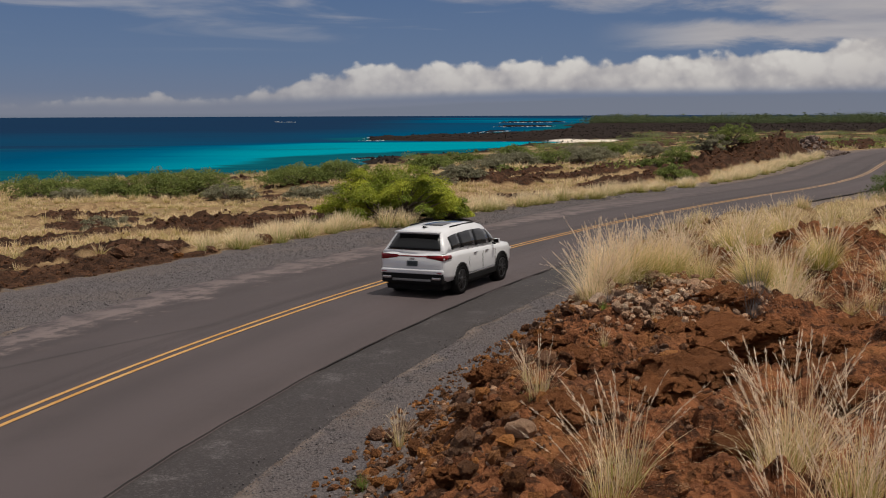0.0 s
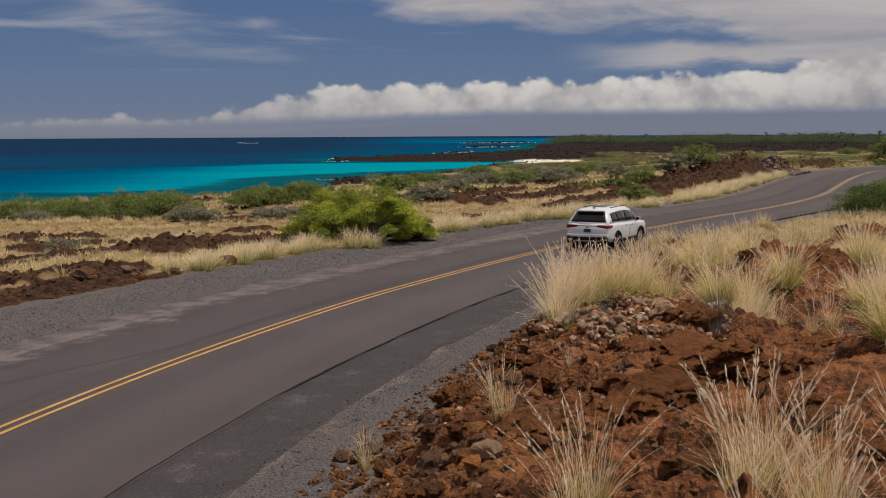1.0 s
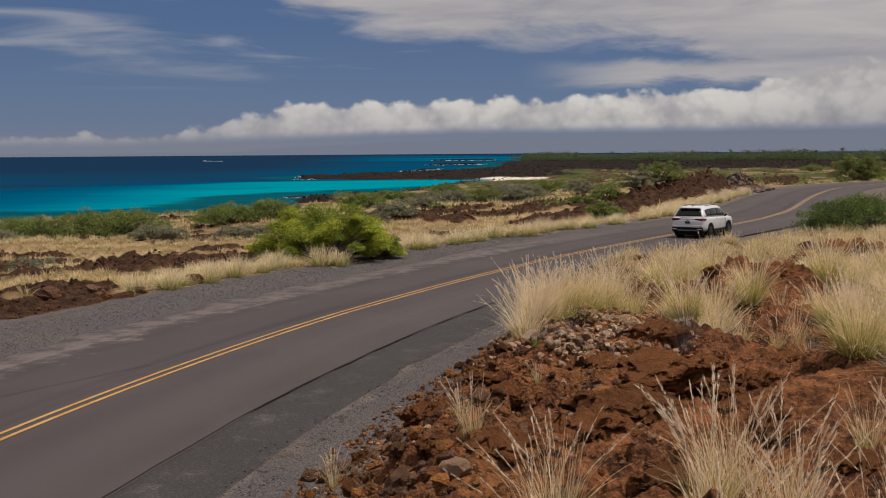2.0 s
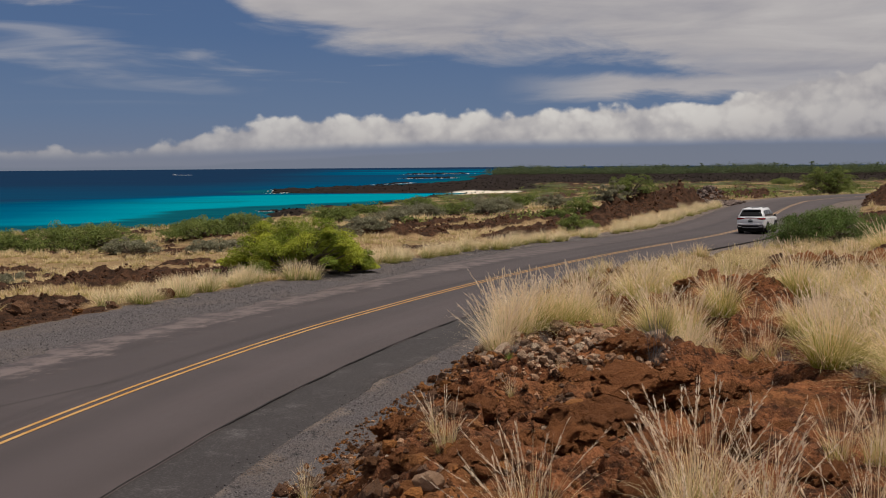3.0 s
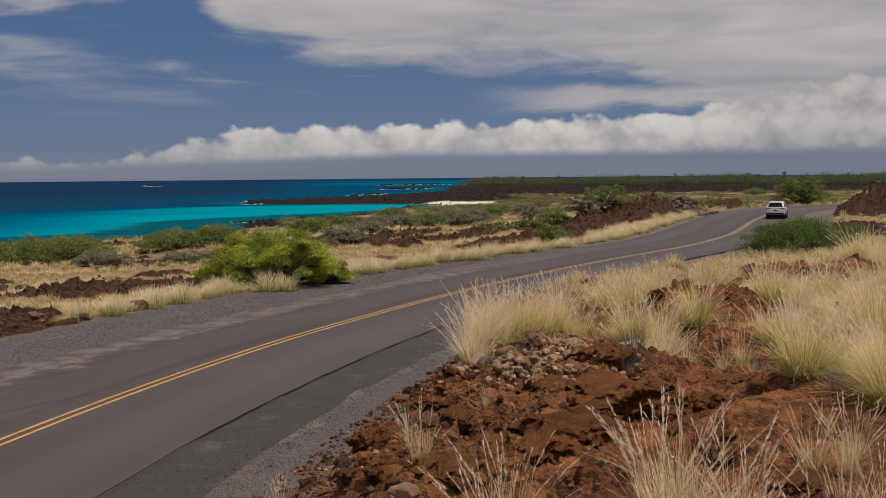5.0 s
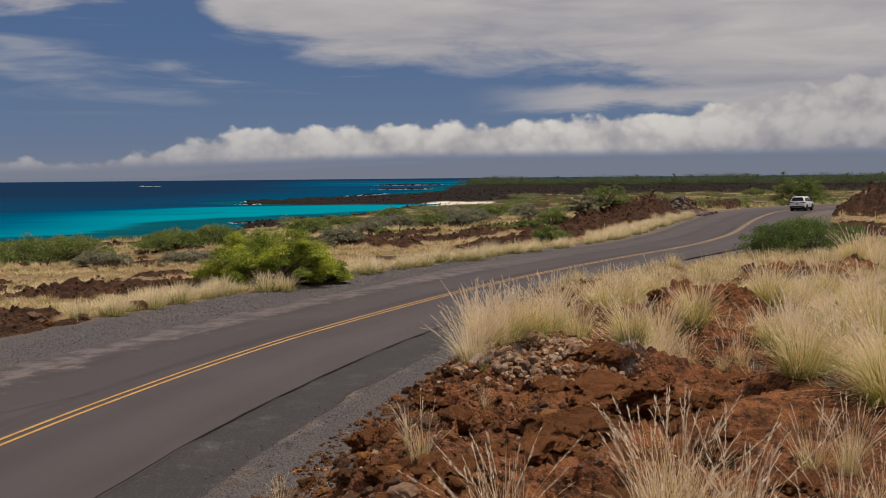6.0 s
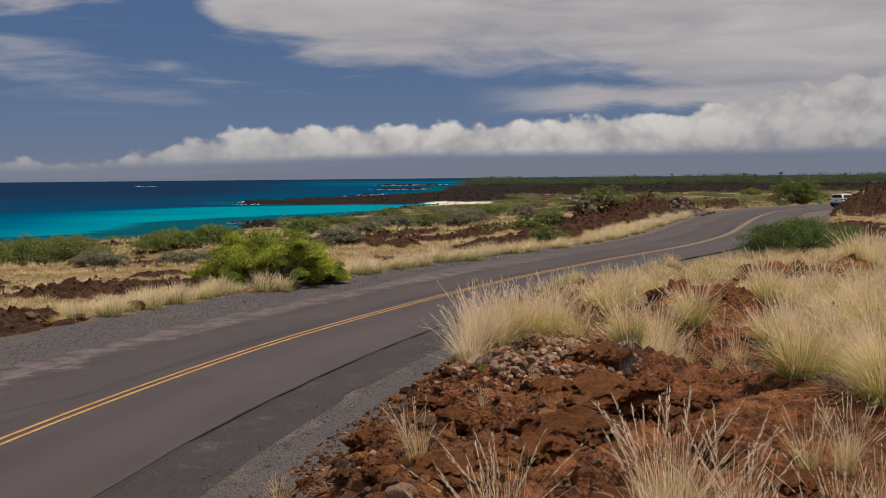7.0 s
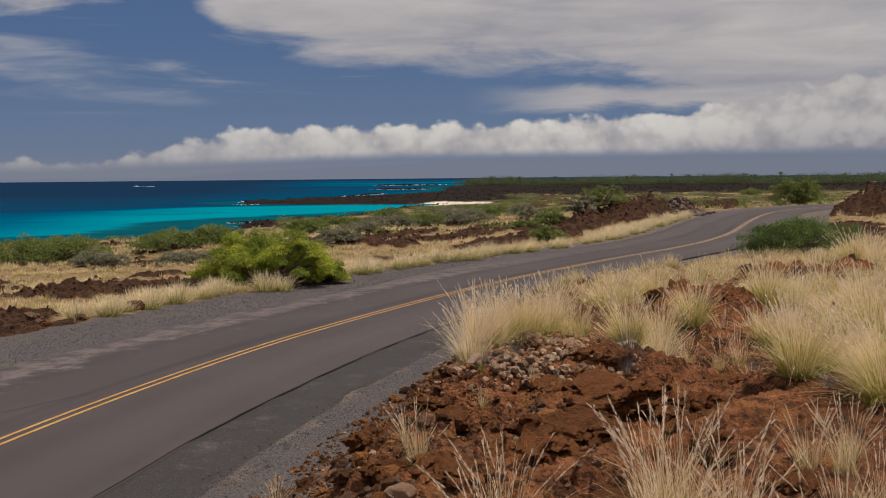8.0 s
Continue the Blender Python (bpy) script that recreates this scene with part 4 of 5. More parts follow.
SKERRIES = [((84, 1659), (162, 1714), 60, 4.0), ((59, 1173), (100, 1211), 50, 3.2), ((-42, 683), (-32, 663), 24, 1.6), ((-35, 612), (-32, 623), 16, 1.4), ((-26, 369), (-19, 375), 26, 0.8), ((23, 832), (46, 921), 30, 2.0)]
RUBBLE = rock_material("grey_pink_rubble", [(0.10, 0.075, 0.066), (0.24, 0.185, 0.165), (0.16, 0.12, 0.105)], (0.22, 0.17, 0.15))
BLACK = rock_material("black_lava", [(0.008, 0.007, 0.007), (0.022, 0.017, 0.015)], (0.028, 0.021, 0.018))
FOAM = plain("foam", (0.75, 0.78, 0.8), 0.8)
build_rocks()


# ---- grass ----
def blade_arrays(root, h, az, lean, droop, width, levels, rng):
    """Curved tapering blades, as vertices, faces and how far up each vertex is."""
    n = len(h)
    out = np.c_[np.cos(az), np.sin(az), np.zeros(n)]
    side = np.c_[-np.sin(az + rng.uniform(-0.9, 0.9, n)), np.cos(az), np.zeros(n)]
    side /= np.linalg.norm(side, axis=1)[:, None]
    up = np.array([0, 0, 1.0])
    curl = rng.normal(0, 0.08, n)
    verts, tip = [], []
    for k in range(levels + 1):
        t = k / levels
        c = root + (out * np.sin(lean)[:, None] * t + up * np.cos(lean)[:, None] * t) * h[:, None] + (out * 0.55 - up * 0.45) * (droop * t ** 2.4 * h)[:, None] + side * (curl * t ** 2 * h)[:, None]
        w = (width * (1 - 0.85 * t ** 1.5))[:, None] * 0.5
        if k < levels:
            verts += [c - side * w, c + side * w]
            tip += [np.full(n, t)] * 2
        else:
            verts.append(c)
            tip.append(np.full(n, 1.0))
    m = len(verts)
    v = np.stack(verts, 1).reshape(-1, 3)
    tip = np.stack(tip, 1).ravel()
    base = (np.arange(n) * m)[:, None]
    faces = []
    for k in range(levels - 1):
        faces.append(base + np.array([2 * k, 2 * k + 1, 2 * k + 3]))
        faces.append(base + np.array([2 * k, 2 * k + 3, 2 * k + 2]))
    faces.append(base + np.array([2 * levels - 2, 2 * levels - 1, 2 * levels]))
    return v, np.vstack(faces), tip


def tuft_arrays(rng, blades, radius, spread, width, levels, low=0.5, wind=0.0):
    a, r = rng.uniform(0, 6.283, blades), radius * np.sqrt(rng.uniform(0, 1, blades))
    root = np.c_[r * np.cos(a), r * np.sin(a), np.full(blades, -0.03)]
    az = a + rng.normal(0, 0.5, blades)
    lean = np.abs(rng.normal(0, spread, blades)) + 0.3 * r / max(radius, 1e-6) * spread
    h = rng.uniform(low, 1.0, blades)
    droop = rng.uniform(0.1, 1.0, blades) * np.clip(lean * 1.9, 0.12, 1.3)
    v, f, tip = blade_arrays(root, h, az, lean, droop, width * rng.uniform(0.6, 1.2, blades), levels, rng)
    v[:, 0] += wind * tip ** 1.8
    return v, f, tip


def tuft_thing(seed, blades, spread, width, leaf, plumes, radius=0.13, wind=-0.05, low=0.5):
    rng = np.random.default_rng(seed)
    v, f, tip = tuft_arrays(rng, blades, radius, spread, width, 5, low, wind)
    holder = new("grass_tuft")
    part("foliage", mesh_of("foliage", v, f, leaf, attrs=dict(tip=tip)), leaf, holder)
    if plumes:
        a = rng.uniform(0, 6.283, plumes)
        root = np.c_[radius * 0.7 * np.cos(a), radius * 0.7 * np.sin(a), np.zeros(plumes)]
        lean, h, droop = np.abs(rng.normal(0.1, spread * 0.8, plumes)), rng.uniform(0.8, 1.22, plumes), rng.uniform(0.1, 0.4, plumes)
        stalk, sf, stip = blade_arrays(root, h, a, lean, droop, np.full(plumes, width * 0.5), 5, rng)
        stalk[:, 0] += wind * stip ** 1.8
        vs, fs, base = [stalk], [sf], len(stalk)
        ends = stalk.reshape(plumes, -1, 3)
        for k in range(plumes):
            p0, p1 = ends[k, 6:8].mean(0), ends[k, -1]
            m = 34
            q = rng.uniform(0, 1, m)
            core = p0 + (p1 - p0) * q[:, None]
            hair = rng.normal(0, 1, (m, 3))
            hair = hair / np.linalg.norm(hair, axis=1)[:, None] * 0.018 + (p1 - p0) / np.linalg.norm(p1 - p0) * 0.05
            wv = rng.normal(0, 0.003, (m, 3))
            tri = np.stack([core - wv, core + wv, core + hair], 1).reshape(-1, 3)
            vs.append(tri)
            fs.append(np.arange(3 * m).reshape(-1, 3) + base)
            base += 3 * m
        part("plume", mesh_of("plume", np.vstack(vs), np.vstack(fs), PLUME), PLUME, holder)
    return holder


SWAYING = []


def build_tufts():
    rng = np.random.default_rng(21)
    full = [tuft_thing(300 + k, 900, 0.44, 0.0085, STRAW, 26, 0.2, -0.08 + 0.05 * k, 0.35) for k in range(4)]
    pale = [tuft_thing(310 + k, 420, 0.30, 0.0075, PALE_STRAW, 34, 0.15, -0.04, 0.4) for k in range(2)]
    loose = [tuft_thing(320 + k, 130, 0.30, 0.0062, WARM_STRAW, 12, 0.16, 0.06 * (k - 1), 0.3) for k in range(3)]
    thin = [tuft_thing(340 + k, 60, 0.3, 0.008, WARM_STRAW, 10, 0.07, 0.02) for k in range(2)]
    dead = [tuft_thing(350 + k, 150, 0.42, 0.009, GREY_STRAW, 0, 0.12) for k in range(2)]
    fresh = [tuft_thing(360, 120, 0.5, 0.01, FRESH, 0, 0.12)]
    used = set()

    def set_out(protos, kind, spots, label, group, sway=0.0):
        for k, (x, y, h) in enumerate(spots):
            z = float(ground(np.array([x]), np.array([y]))[0][0])
            proto = protos[k % len(protos)]
            m = pose(x, y, z, 0, 0, rng.uniform(-40, 40) + 180 * (k % 2)) @ Matrix.Scale(h, 4)
            if proto.name not in used:
                used.add(proto.name)
                proto.matrix_world, ob = m, proto
            else:
                ob = copy_thing(proto, m)
                ob.scale = (h, h, h)
            tagged(ob, label, "grass", group)
            if sway:
                SWAYING.append((ob, m.copy(), sway, rng.uniform(0, 6.28)))

    set_out(full, "full", [(2.95, 21.6, 0.95), (3.5, 22.6, 1.1), (4.4, 23.7, 1.2), (4.9, 19.0, 0.95), (5.4, 19.8, 1.15), (6.2, 26.0, 1.05), (9.6, 25.3, 1.2), (6.0, 21.2, 1.1),
                           (7.0, 22.3, 1.0), (6.8, 16.7, 1.15), (7.3, 17.2, 1.0), (7.1, 14.6, 1.2), (7.6, 15.2, 1.3), (8.7, 19.3, 1.1), (9.5, 19.9, 1.4), (10.3, 23.3, 1.2), (10.9, 21.0, 1.3),
                           (6.9, 27.4, 1.0), (8.2, 16.9, 1.2), (11.8, 25.5, 1.2), (11.2, 28.0, 1.2), (3.9, 23.0, 1.1), (4.1, 24.7, 1.15), (5.1, 24.0, 1.0), (7.9, 28.3, 1.0), (12.6, 30.5, 1.2), (14.2, 33.0, 1.2), (8.0, 21.0, 0.8), (24.2, 53.2, 1.7), (25.3, 54.2, 1.8), (18.8, 44.5, 1.2)],
            "pale straw fountain grass tuft, green towards its base", "tall grass tufts on the bank", 1.0)
    set_out(pale, "pale", [(2.55, 20.5, 1.15), (2.75, 21.1, 1.1), (3.2, 22.0, 1.1), (5.0, 25.6, 1.1), (5.5, 19.3, 0.9), (8.9, 22.2, 0.9), (24.8, 52.4, 1.6)],
            "whitish straw grass tuft full of seed heads", "whitish grass tufts on the bank", 1.2)
    set_out(loose, "loose", [(3.05, 10.5, 1.2), (3.3, 10.8, 1.1), (2.75, 9.7, 1.05), (2.95, 10.0, 1.1), (1.4, 9.2, 0.9), (4.6, 9.6, 0.7), (3.5, 9.6, 0.9), (3.2, 9.2, 1.05), (2.6, 8.7, 0.95), (3.7, 8.6, 0.85), (1.2, 8.6, 0.8), (3.0, 8.7, 1.0), (1.1, 13.8, 0.75), (6.6, 19.5, 0.6), (7.2, 20.3, 0.7), (7.6, 19.4, 0.6), (6.9, 18.8, 0.5), (8.0, 18.5, 0.7), (7.9, 23.2, 0.6), (7.3, 23.4, 0.6), (6.3, 20.4, 0.6), (8.6, 23.6, 0.6), (5.8, 18.9, 0.5), (4.8, 11.5, 0.7), (5.1, 11.3, 0.75), (5.35, 11.7, 0.6), (4.2, 9.3, 0.8)],
            "loose pale straw grass tuft with feathery seed heads", "loose grass tufts on the bank", 2.0)
    set_out(thin, "thin", [(-0.7, 18.3, 0.45), (-0.65, 17.3, 0.68), (1.0, 14.4, 0.5), (2.1, 15.7, 0.35), (4.2, 16.0, 0.4), (3.1, 17.6, 0.35)], "thin dry grass tuft on the gravel edge", "thin grass tufts", 1.2)
    set_out(dead, "dead", [(4.75, 18.4, 0.8), (4.62, 18.1, 0.7), (4.6, 17.3, 0.4), (5.5, 25.6, 0.5), (8.1, 25.4, 0.35), (6.9, 15.9, 0.4), (9.8, 26.5, 0.4), (2.5, 18.4, 0.32), (3.6, 20.3, 0.35), (5.0, 19.9, 0.5), (6.2, 23.4, 0.5), (7.7, 24.4, 0.45), (9.0, 27.5, 0.5), (10.2, 26.0, 0.5), (7.3, 19.8, 0.5), (8.2, 20.4, 0.5), (7.0, 16.1, 0.5), (3.4, 21.1, 0.4)], "grey dead grass clump among the straw", "dead grass clumps")
    set_out(fresh, "fresh", [(-1.05, 15.2, 0.32), (3.3, 17.0, 0.22), (4.9, 16.9, 0.25), (2.3, 17.3, 0.2)], "small fresh green grass clump on the bank", "green grass clumps")
    # along the far shoulder
    verge = [tuft_thing(380 + k, 420, 0.44, 0.016, VERGE_STRAW, 0, 0.3, 0.03, 0.35) for k in range(3)]
    spots = []
    for s in np.r_[np.arange(71.5, 83, 0.5), np.arange(86, 172, 0.72)]:
        o = (-9.0 if s < 84 else -8.4 + 1.1 * ease(90, 110, s)) - abs(rng.normal(0, 1.0))
        if rng.uniform() < 0.12 + 0.55 * (value_noise(np.array([s * 0.3]), np.array([0.5]), 7)[0] > 0.62):
            continue
        x, y = on_road(s, o)
        spots.append((float(x), float(y), rng.uniform(0.75, 1.25)))
    spots.append((-2.4, 53.2, 1.25))
    spots.append((-1.6, 53.3, 1.1))
    set_out(verge, "verge", spots, "dry straw grass tuft on the road verge", "grass tufts on the verge")


def grass_field(name, x, y, h, blades, width, seed, label, leaf=None):
    rng = np.random.default_rng(seed)
    z, _ = ground(x, y)
    protos = [tuft_arrays(rng, blades, 0.28, 0.42, width, 2, 0.45, 0.05) for _ in range(7)]
    vs, fs, ts, base = [], [], [], 0
    for k in range(len(x)):
        v, f, t = protos[k % 7]
        w = (v @ turn_z(rng.uniform(0, 6.28)).T) * h[k] + (x[k], y[k], z[k])
        vs.append(w)
        fs.append(f + base)
        ts.append(t)
        base += len(v)
    me = mesh_of(name, np.vstack(vs), np.vstack(fs), leaf or DRY_STRAW, attrs=dict(tip=np.concatenate(ts)))
    tagged(new(name, me), label, "grass", kind="stuff")


def build_fields():
    rng = np.random.default_rng(31)
    x, y, z, cover, s, o = scatter(5400, 58, 124, 7.6, 32, rng)
    keep = (cover["rock"] < 0.45) | (rng.uniform(0, 1, len(x)) < 0.12)
    keep &= rng.uniform(0, 1, len(x)) < 0.7
    keep &= fbm(x / 1.6, y / 1.6, 2, 141) > 0.38
    for cx, cy, a, b, _ in KNOLLS:
        keep &= np.hypot((x - cx) / a, (y - cy) / b) > 0.8
    grass_field("straw_field", x[keep], y[keep], rng.uniform(0.42, 0.88, keep.sum()) * (0.65 + 0.35 * ease(7.5, 11, o[keep])), 62, 0.02, 32, "pale dry straw grass covering the bank top")
    r, a = rng.uniform(0, 1, 26000), np.radians(rng.uniform(-23, 29, 26000))
    r = 36 * (330 / 36) ** r
    x, y = r * np.sin(a), r * np.cos(a)
    z, cover = ground(x, y)
    s, o = road_frame(x, y)
    keep = (cover["rock"] < 0.35) & (cover["black"] < 0.4) & ((o < -9.2) | (o > 8) & (s > 122)) & (rng.uniform(0, 1, len(x)) < 0.52)
    grass_field("dry_grass", x[keep], y[keep], rng.uniform(0.3, 0.75, keep.sum()) * np.clip(r[keep] / 90, 0.9, 1.6), 26, 0.05, 33, "dry straw grass between the lava patches")


build_tufts()
build_fields()


# ---- bushes and woods ----
def leaf_cloud(rng, centres, radii, count, size, flat=0.0, pick=False):
    """Small leaves round a set of clump centres; flat: how far they lie level, as sprays do."""
    k = rng.integers(0, len(centres), count)
    d = rng.normal(0, 1, (count, 3))
    d /= np.linalg.norm(d, axis=1)[:, None]
    p = centres[k] + d * radii[k] * (rng.uniform(0, 1, count) ** 0.45)[:, None]
    up = rng.normal(0, 1, (count, 3)) * (1 - 0.8 * flat) + np.array([0, 0, 1.4 * flat])
    a = np.cross(up, rng.normal(0, 1, (count, 3)))
    a /= np.linalg.norm(a, axis=1)[:, None]
    b = np.cross(up, a)
    b /= np.linalg.norm(b, axis=1)[:, None]
    sz = (size * rng.uniform(0.6, 1.4, count))[:, None]
    v = np.stack([p - a * sz, p + b * sz * 0.45, p + a * sz, p - b * sz * 0.45], 1).reshape(-1, 3)
    f = np.arange(count * 4).reshape(-1, 4)
    return (v, f, np.repeat(k, 4)) if pick else (v, f)


def tube(points, r0, r1, sides=6):
    p = np.asarray(points, float)
    n = len(p)
    vs, fs = [], []
    for i in range(n):
        d = p[min(i + 1, n - 1)] - p[max(i - 1, 0)]
        d /= np.linalg.norm(d) + 1e-9
        a = np.cross(d, (0.3, 0.9, 0.1))
        a /= np.linalg.norm(a) + 1e-9
        b = np.cross(d, a)
        r = r0 + (r1 - r0) * i / (n - 1)
        for k in range(sides):
            t = 6.2832 * k / sides
            vs.append(p[i] + r * (a * math.cos(t) + b * math.sin(t)))
    for i in range(n - 1):
        for k in range(sides):
            fs.append([i * sides + k, i * sides + (k + 1) % sides, (i + 1) * sides + (k + 1) % sides, (i + 1) * sides + k])
    return np.array(vs), np.array(fs)


def bush(name, x, y, half, height, leaf, label, seed, leaves=4000, size=0.1, depth=0.8):
    rng = np.random.default_rng(seed)
    z = float(ground(np.array([x]), np.array([y]))[0][0])
    holder = new(name)
    holder.matrix_world = pose(x, y, z)
    tagged(holder, label, "bush" if name == "bush" else "tree")
    n = max(34, int(half * 40))
    a = rng.uniform(0, 6.283, n)
    el = np.arcsin(rng.uniform(0.0, 1.0, n))
    swell = 1 + 0.2 * np.sin(a * 2 + seed) + 0.14 * np.sin(a * 5 + seed * 2.3) * np.cos(el)
    reach = rng.uniform(0.35, 1.0, n) ** 0.5 * 0.9 * swell
    c = np.c_[half * reach * np.cos(el) * np.cos(a), half * depth * reach * np.cos(el) * np.sin(a), height * (0.10 + 0.78 * reach * np.sin(el) ** 0.8)]
    wide = np.minimum(rng.uniform(0.10, 0.22, n) * half, 0.95)
    rad = np.c_[wide, wide, np.minimum(wide * 0.42, 0.16 * height)]
    # sprays sag outwards
    v, f, k = leaf_cloud(rng, c, rad, int(leaves * 1.3), size * 0.85, 0.6, True)
    out = np.hypot(v[:, 0] - c[k, 0], v[:, 1] - c[k, 1]) / wide[k]
    v[:, 2] = np.maximum(v[:, 2] - 0.3 * wide[k] * out ** 2, 0.02)
    tint = rng.uniform(0, 1, n) ** 1.6
    part("crown", mesh_of("crown", v, f, leaf, attrs=dict(clump=tint[k])), leaf, holder)
    vs, fs, base = [], [], 0
    for k in range(0, n, 2):
        mid = c[k] * (0.45, 0.45, 0.5) + rng.normal(0, 0.08 * half, 3) * (1, 1, 0.3)
        w, g = tube([(rng.normal(0, 0.1), rng.normal(0, 0.1), -0.05), mid, c[k]], 0.05 * height / 2 + 0.02, 0.012, 5)
        vs.append(w)
        fs.append(g + base)
        base += len(w)
    part("wood", mesh_of("wood", np.vstack(vs), np.vstack(fs), BARK), BARK, holder)
    return holder


BUSHES = [("bush", -2.2, 56.7, 3.5, 2.85, KIAWE, "bright yellow-green spreading bush beside the gravel shoulder", 52000, 0.055), ("bush", 0.0, 57.2, 1.8, 1.7, KIAWE, "bright green bush at the edge of the gravel", 17000, 0.055),
          ("bush", -4.9, 58.0, 1.6, 1.35, KIAWE, "low yellow-green bush in dry grass", 12000, 0.055),
          ("bush", 26.9, 66.0, 4.1, 2.5, DARKLEAF, "dark green rounded bush beside the road bend", 44000, 0.052),
          ("bush", -21.5, 101, 4.6, 2.6, SCRUB, "wide green shrub in dry grass", 14300, 0.088), ("bush", -27, 99, 3.6, 2.3, SCRUB, "small green shrub in dry grass", 9900, 0.088), ("bush", -16.3, 93, 2.4, 1.4, DRYLEAF, "low grey-green shrub in dry grass", 5720, 0.082),
          ("bush", -13.2, 111, 4.6, 2.1, SCRUB, "wide green shrub in dry grass", 12100, 0.095), ("bush", -9.6, 112, 3.4, 2.1, SCRUB, "wide green shrub in dry grass", 9900, 0.095), ("bush", -9, 85, 2.4, 1.1, DRYLEAF, "low grey-green shrub in dry grass", 5720, 0.082),
          ("bush", -33, 103, 4.6, 2.2, SCRUB, "wide green shrub in dry grass", 9900, 0.095), ("bush", -16.8, 60.5, 1.3, 0.9, DRYLEAF, "low grey-green shrub in dry grass", 3960, 0.054), ("bush", -27.8, 91, 2.0, 1.0, DRYLEAF, "dry grey shrub in straw grass", 3300, 0.068),
          ("bush", 10.5, 168, 3.6, 2.2, DRYLEAF, "low grey-green shrub in dry grass", 4840, 0.136), ("bush", 19.3, 166, 3.2, 2.0, DRYLEAF, "low grey-green shrub in dry grass", 4840, 0.136), ("bush", 17.4, 92, 2.0, 1.6, SCRUB, "olive green shrub beside brown lava", 5720, 0.075),
          ("bush", 24.0, 110, 1.7, 2.3, DRYLEAF, "grey-green shrub on the lava heap", 6600, 0.082), ("bush", 4, 236, 4.2, 2.8, SCRUB, "green shrub near the shore", 3960, 0.177), ("bush", -1.7, 149, 3.0, 1.9, SCRUB, "small green shrub in dry grass", 4840, 0.122),
          ("bush", 19.7, 335, 5.2, 3.2, SCRUB, "green shrub near the shore", 3300, 0.238), ("bush", 20.2, 118, 1.8, 1.3, SCRUB, "olive green shrub beside brown lava", 3960, 0.082), ("bush", 1.7, 86, 1.6, 1.0, DRYLEAF, "low grey-green shrub in dry grass", 3520, 0.075),
          ("bush", -2.5, 84, 2.3, 1.1, SCRUB, "olive shrub in dry grass", 4840, 0.075), ("bush", 10.0, 172.4, 4.1, 2.4, DRYLEAF, "grey-green shrub among lava and straw", 5200, 0.118), ("bush", 14.2, 170.3, 4.4, 2.3, SCRUB, "rounded green shrub among lava and straw", 5200, 0.117),
          ("bush", 4.8, 137.8, 2.8, 1.6, DRYLEAF, "grey-green shrub among lava and straw", 5200, 0.094), ("bush", 26.7, 244.2, 5.7, 2.9, DRYLEAF, "grey-green shrub among lava and straw", 5200, 0.168),
          ("bush", 21.8, 172.9, 3.8, 2.2, DRYLEAF, "grey-green shrub among lava and straw", 5200, 0.119), ("bush", 1.3, 110.6, 1.8, 1.3, DRYLEAF, "grey-green shrub among lava and straw", 5200, 0.075),
          ("bush", 33.7, 236.7, 5.7, 2.7, SCRUB, "rounded green shrub among lava and straw", 5200, 0.163), ("bush", 30.3, 177.5, 2.9, 2.1, DRYLEAF, "grey-green shrub among lava and straw", 5200, 0.123),
          ("bush", 28.4, 120.5, 2.6, 2.5, SCRUB, "rounded green shrub among lava and straw", 5200, 0.084), ("bush", 20.9, 108.5, 2.0, 1.8, SCRUB, "rounded green shrub among lava and straw", 5200, 0.075),
          ("bush", -2.0, 221.8, 5.2, 2.3, SCRUB, "rounded green shrub among lava and straw", 5200, 0.151), ("bush", 202.1, 554.0, 6.6, 3.6, SCRUB, "rounded green shrub among lava and straw", 5200, 0.195),
          ("bush", -0.3, 105.7, 1.6, 1.2, DRYLEAF, "grey-green shrub among lava and straw", 5200, 0.075),
          ("tree", 91, 224, 5.2, 6.6, SCRUB, "spreading green tree behind the road bend", 11000, 0.15)]


def build_bushes():
    for k, (name, x, y, half, h, leaf, label, leaves, size) in enumerate(BUSHES):
        bush(name, x, y, half, h, leaf, label, 500 + k, leaves, size)


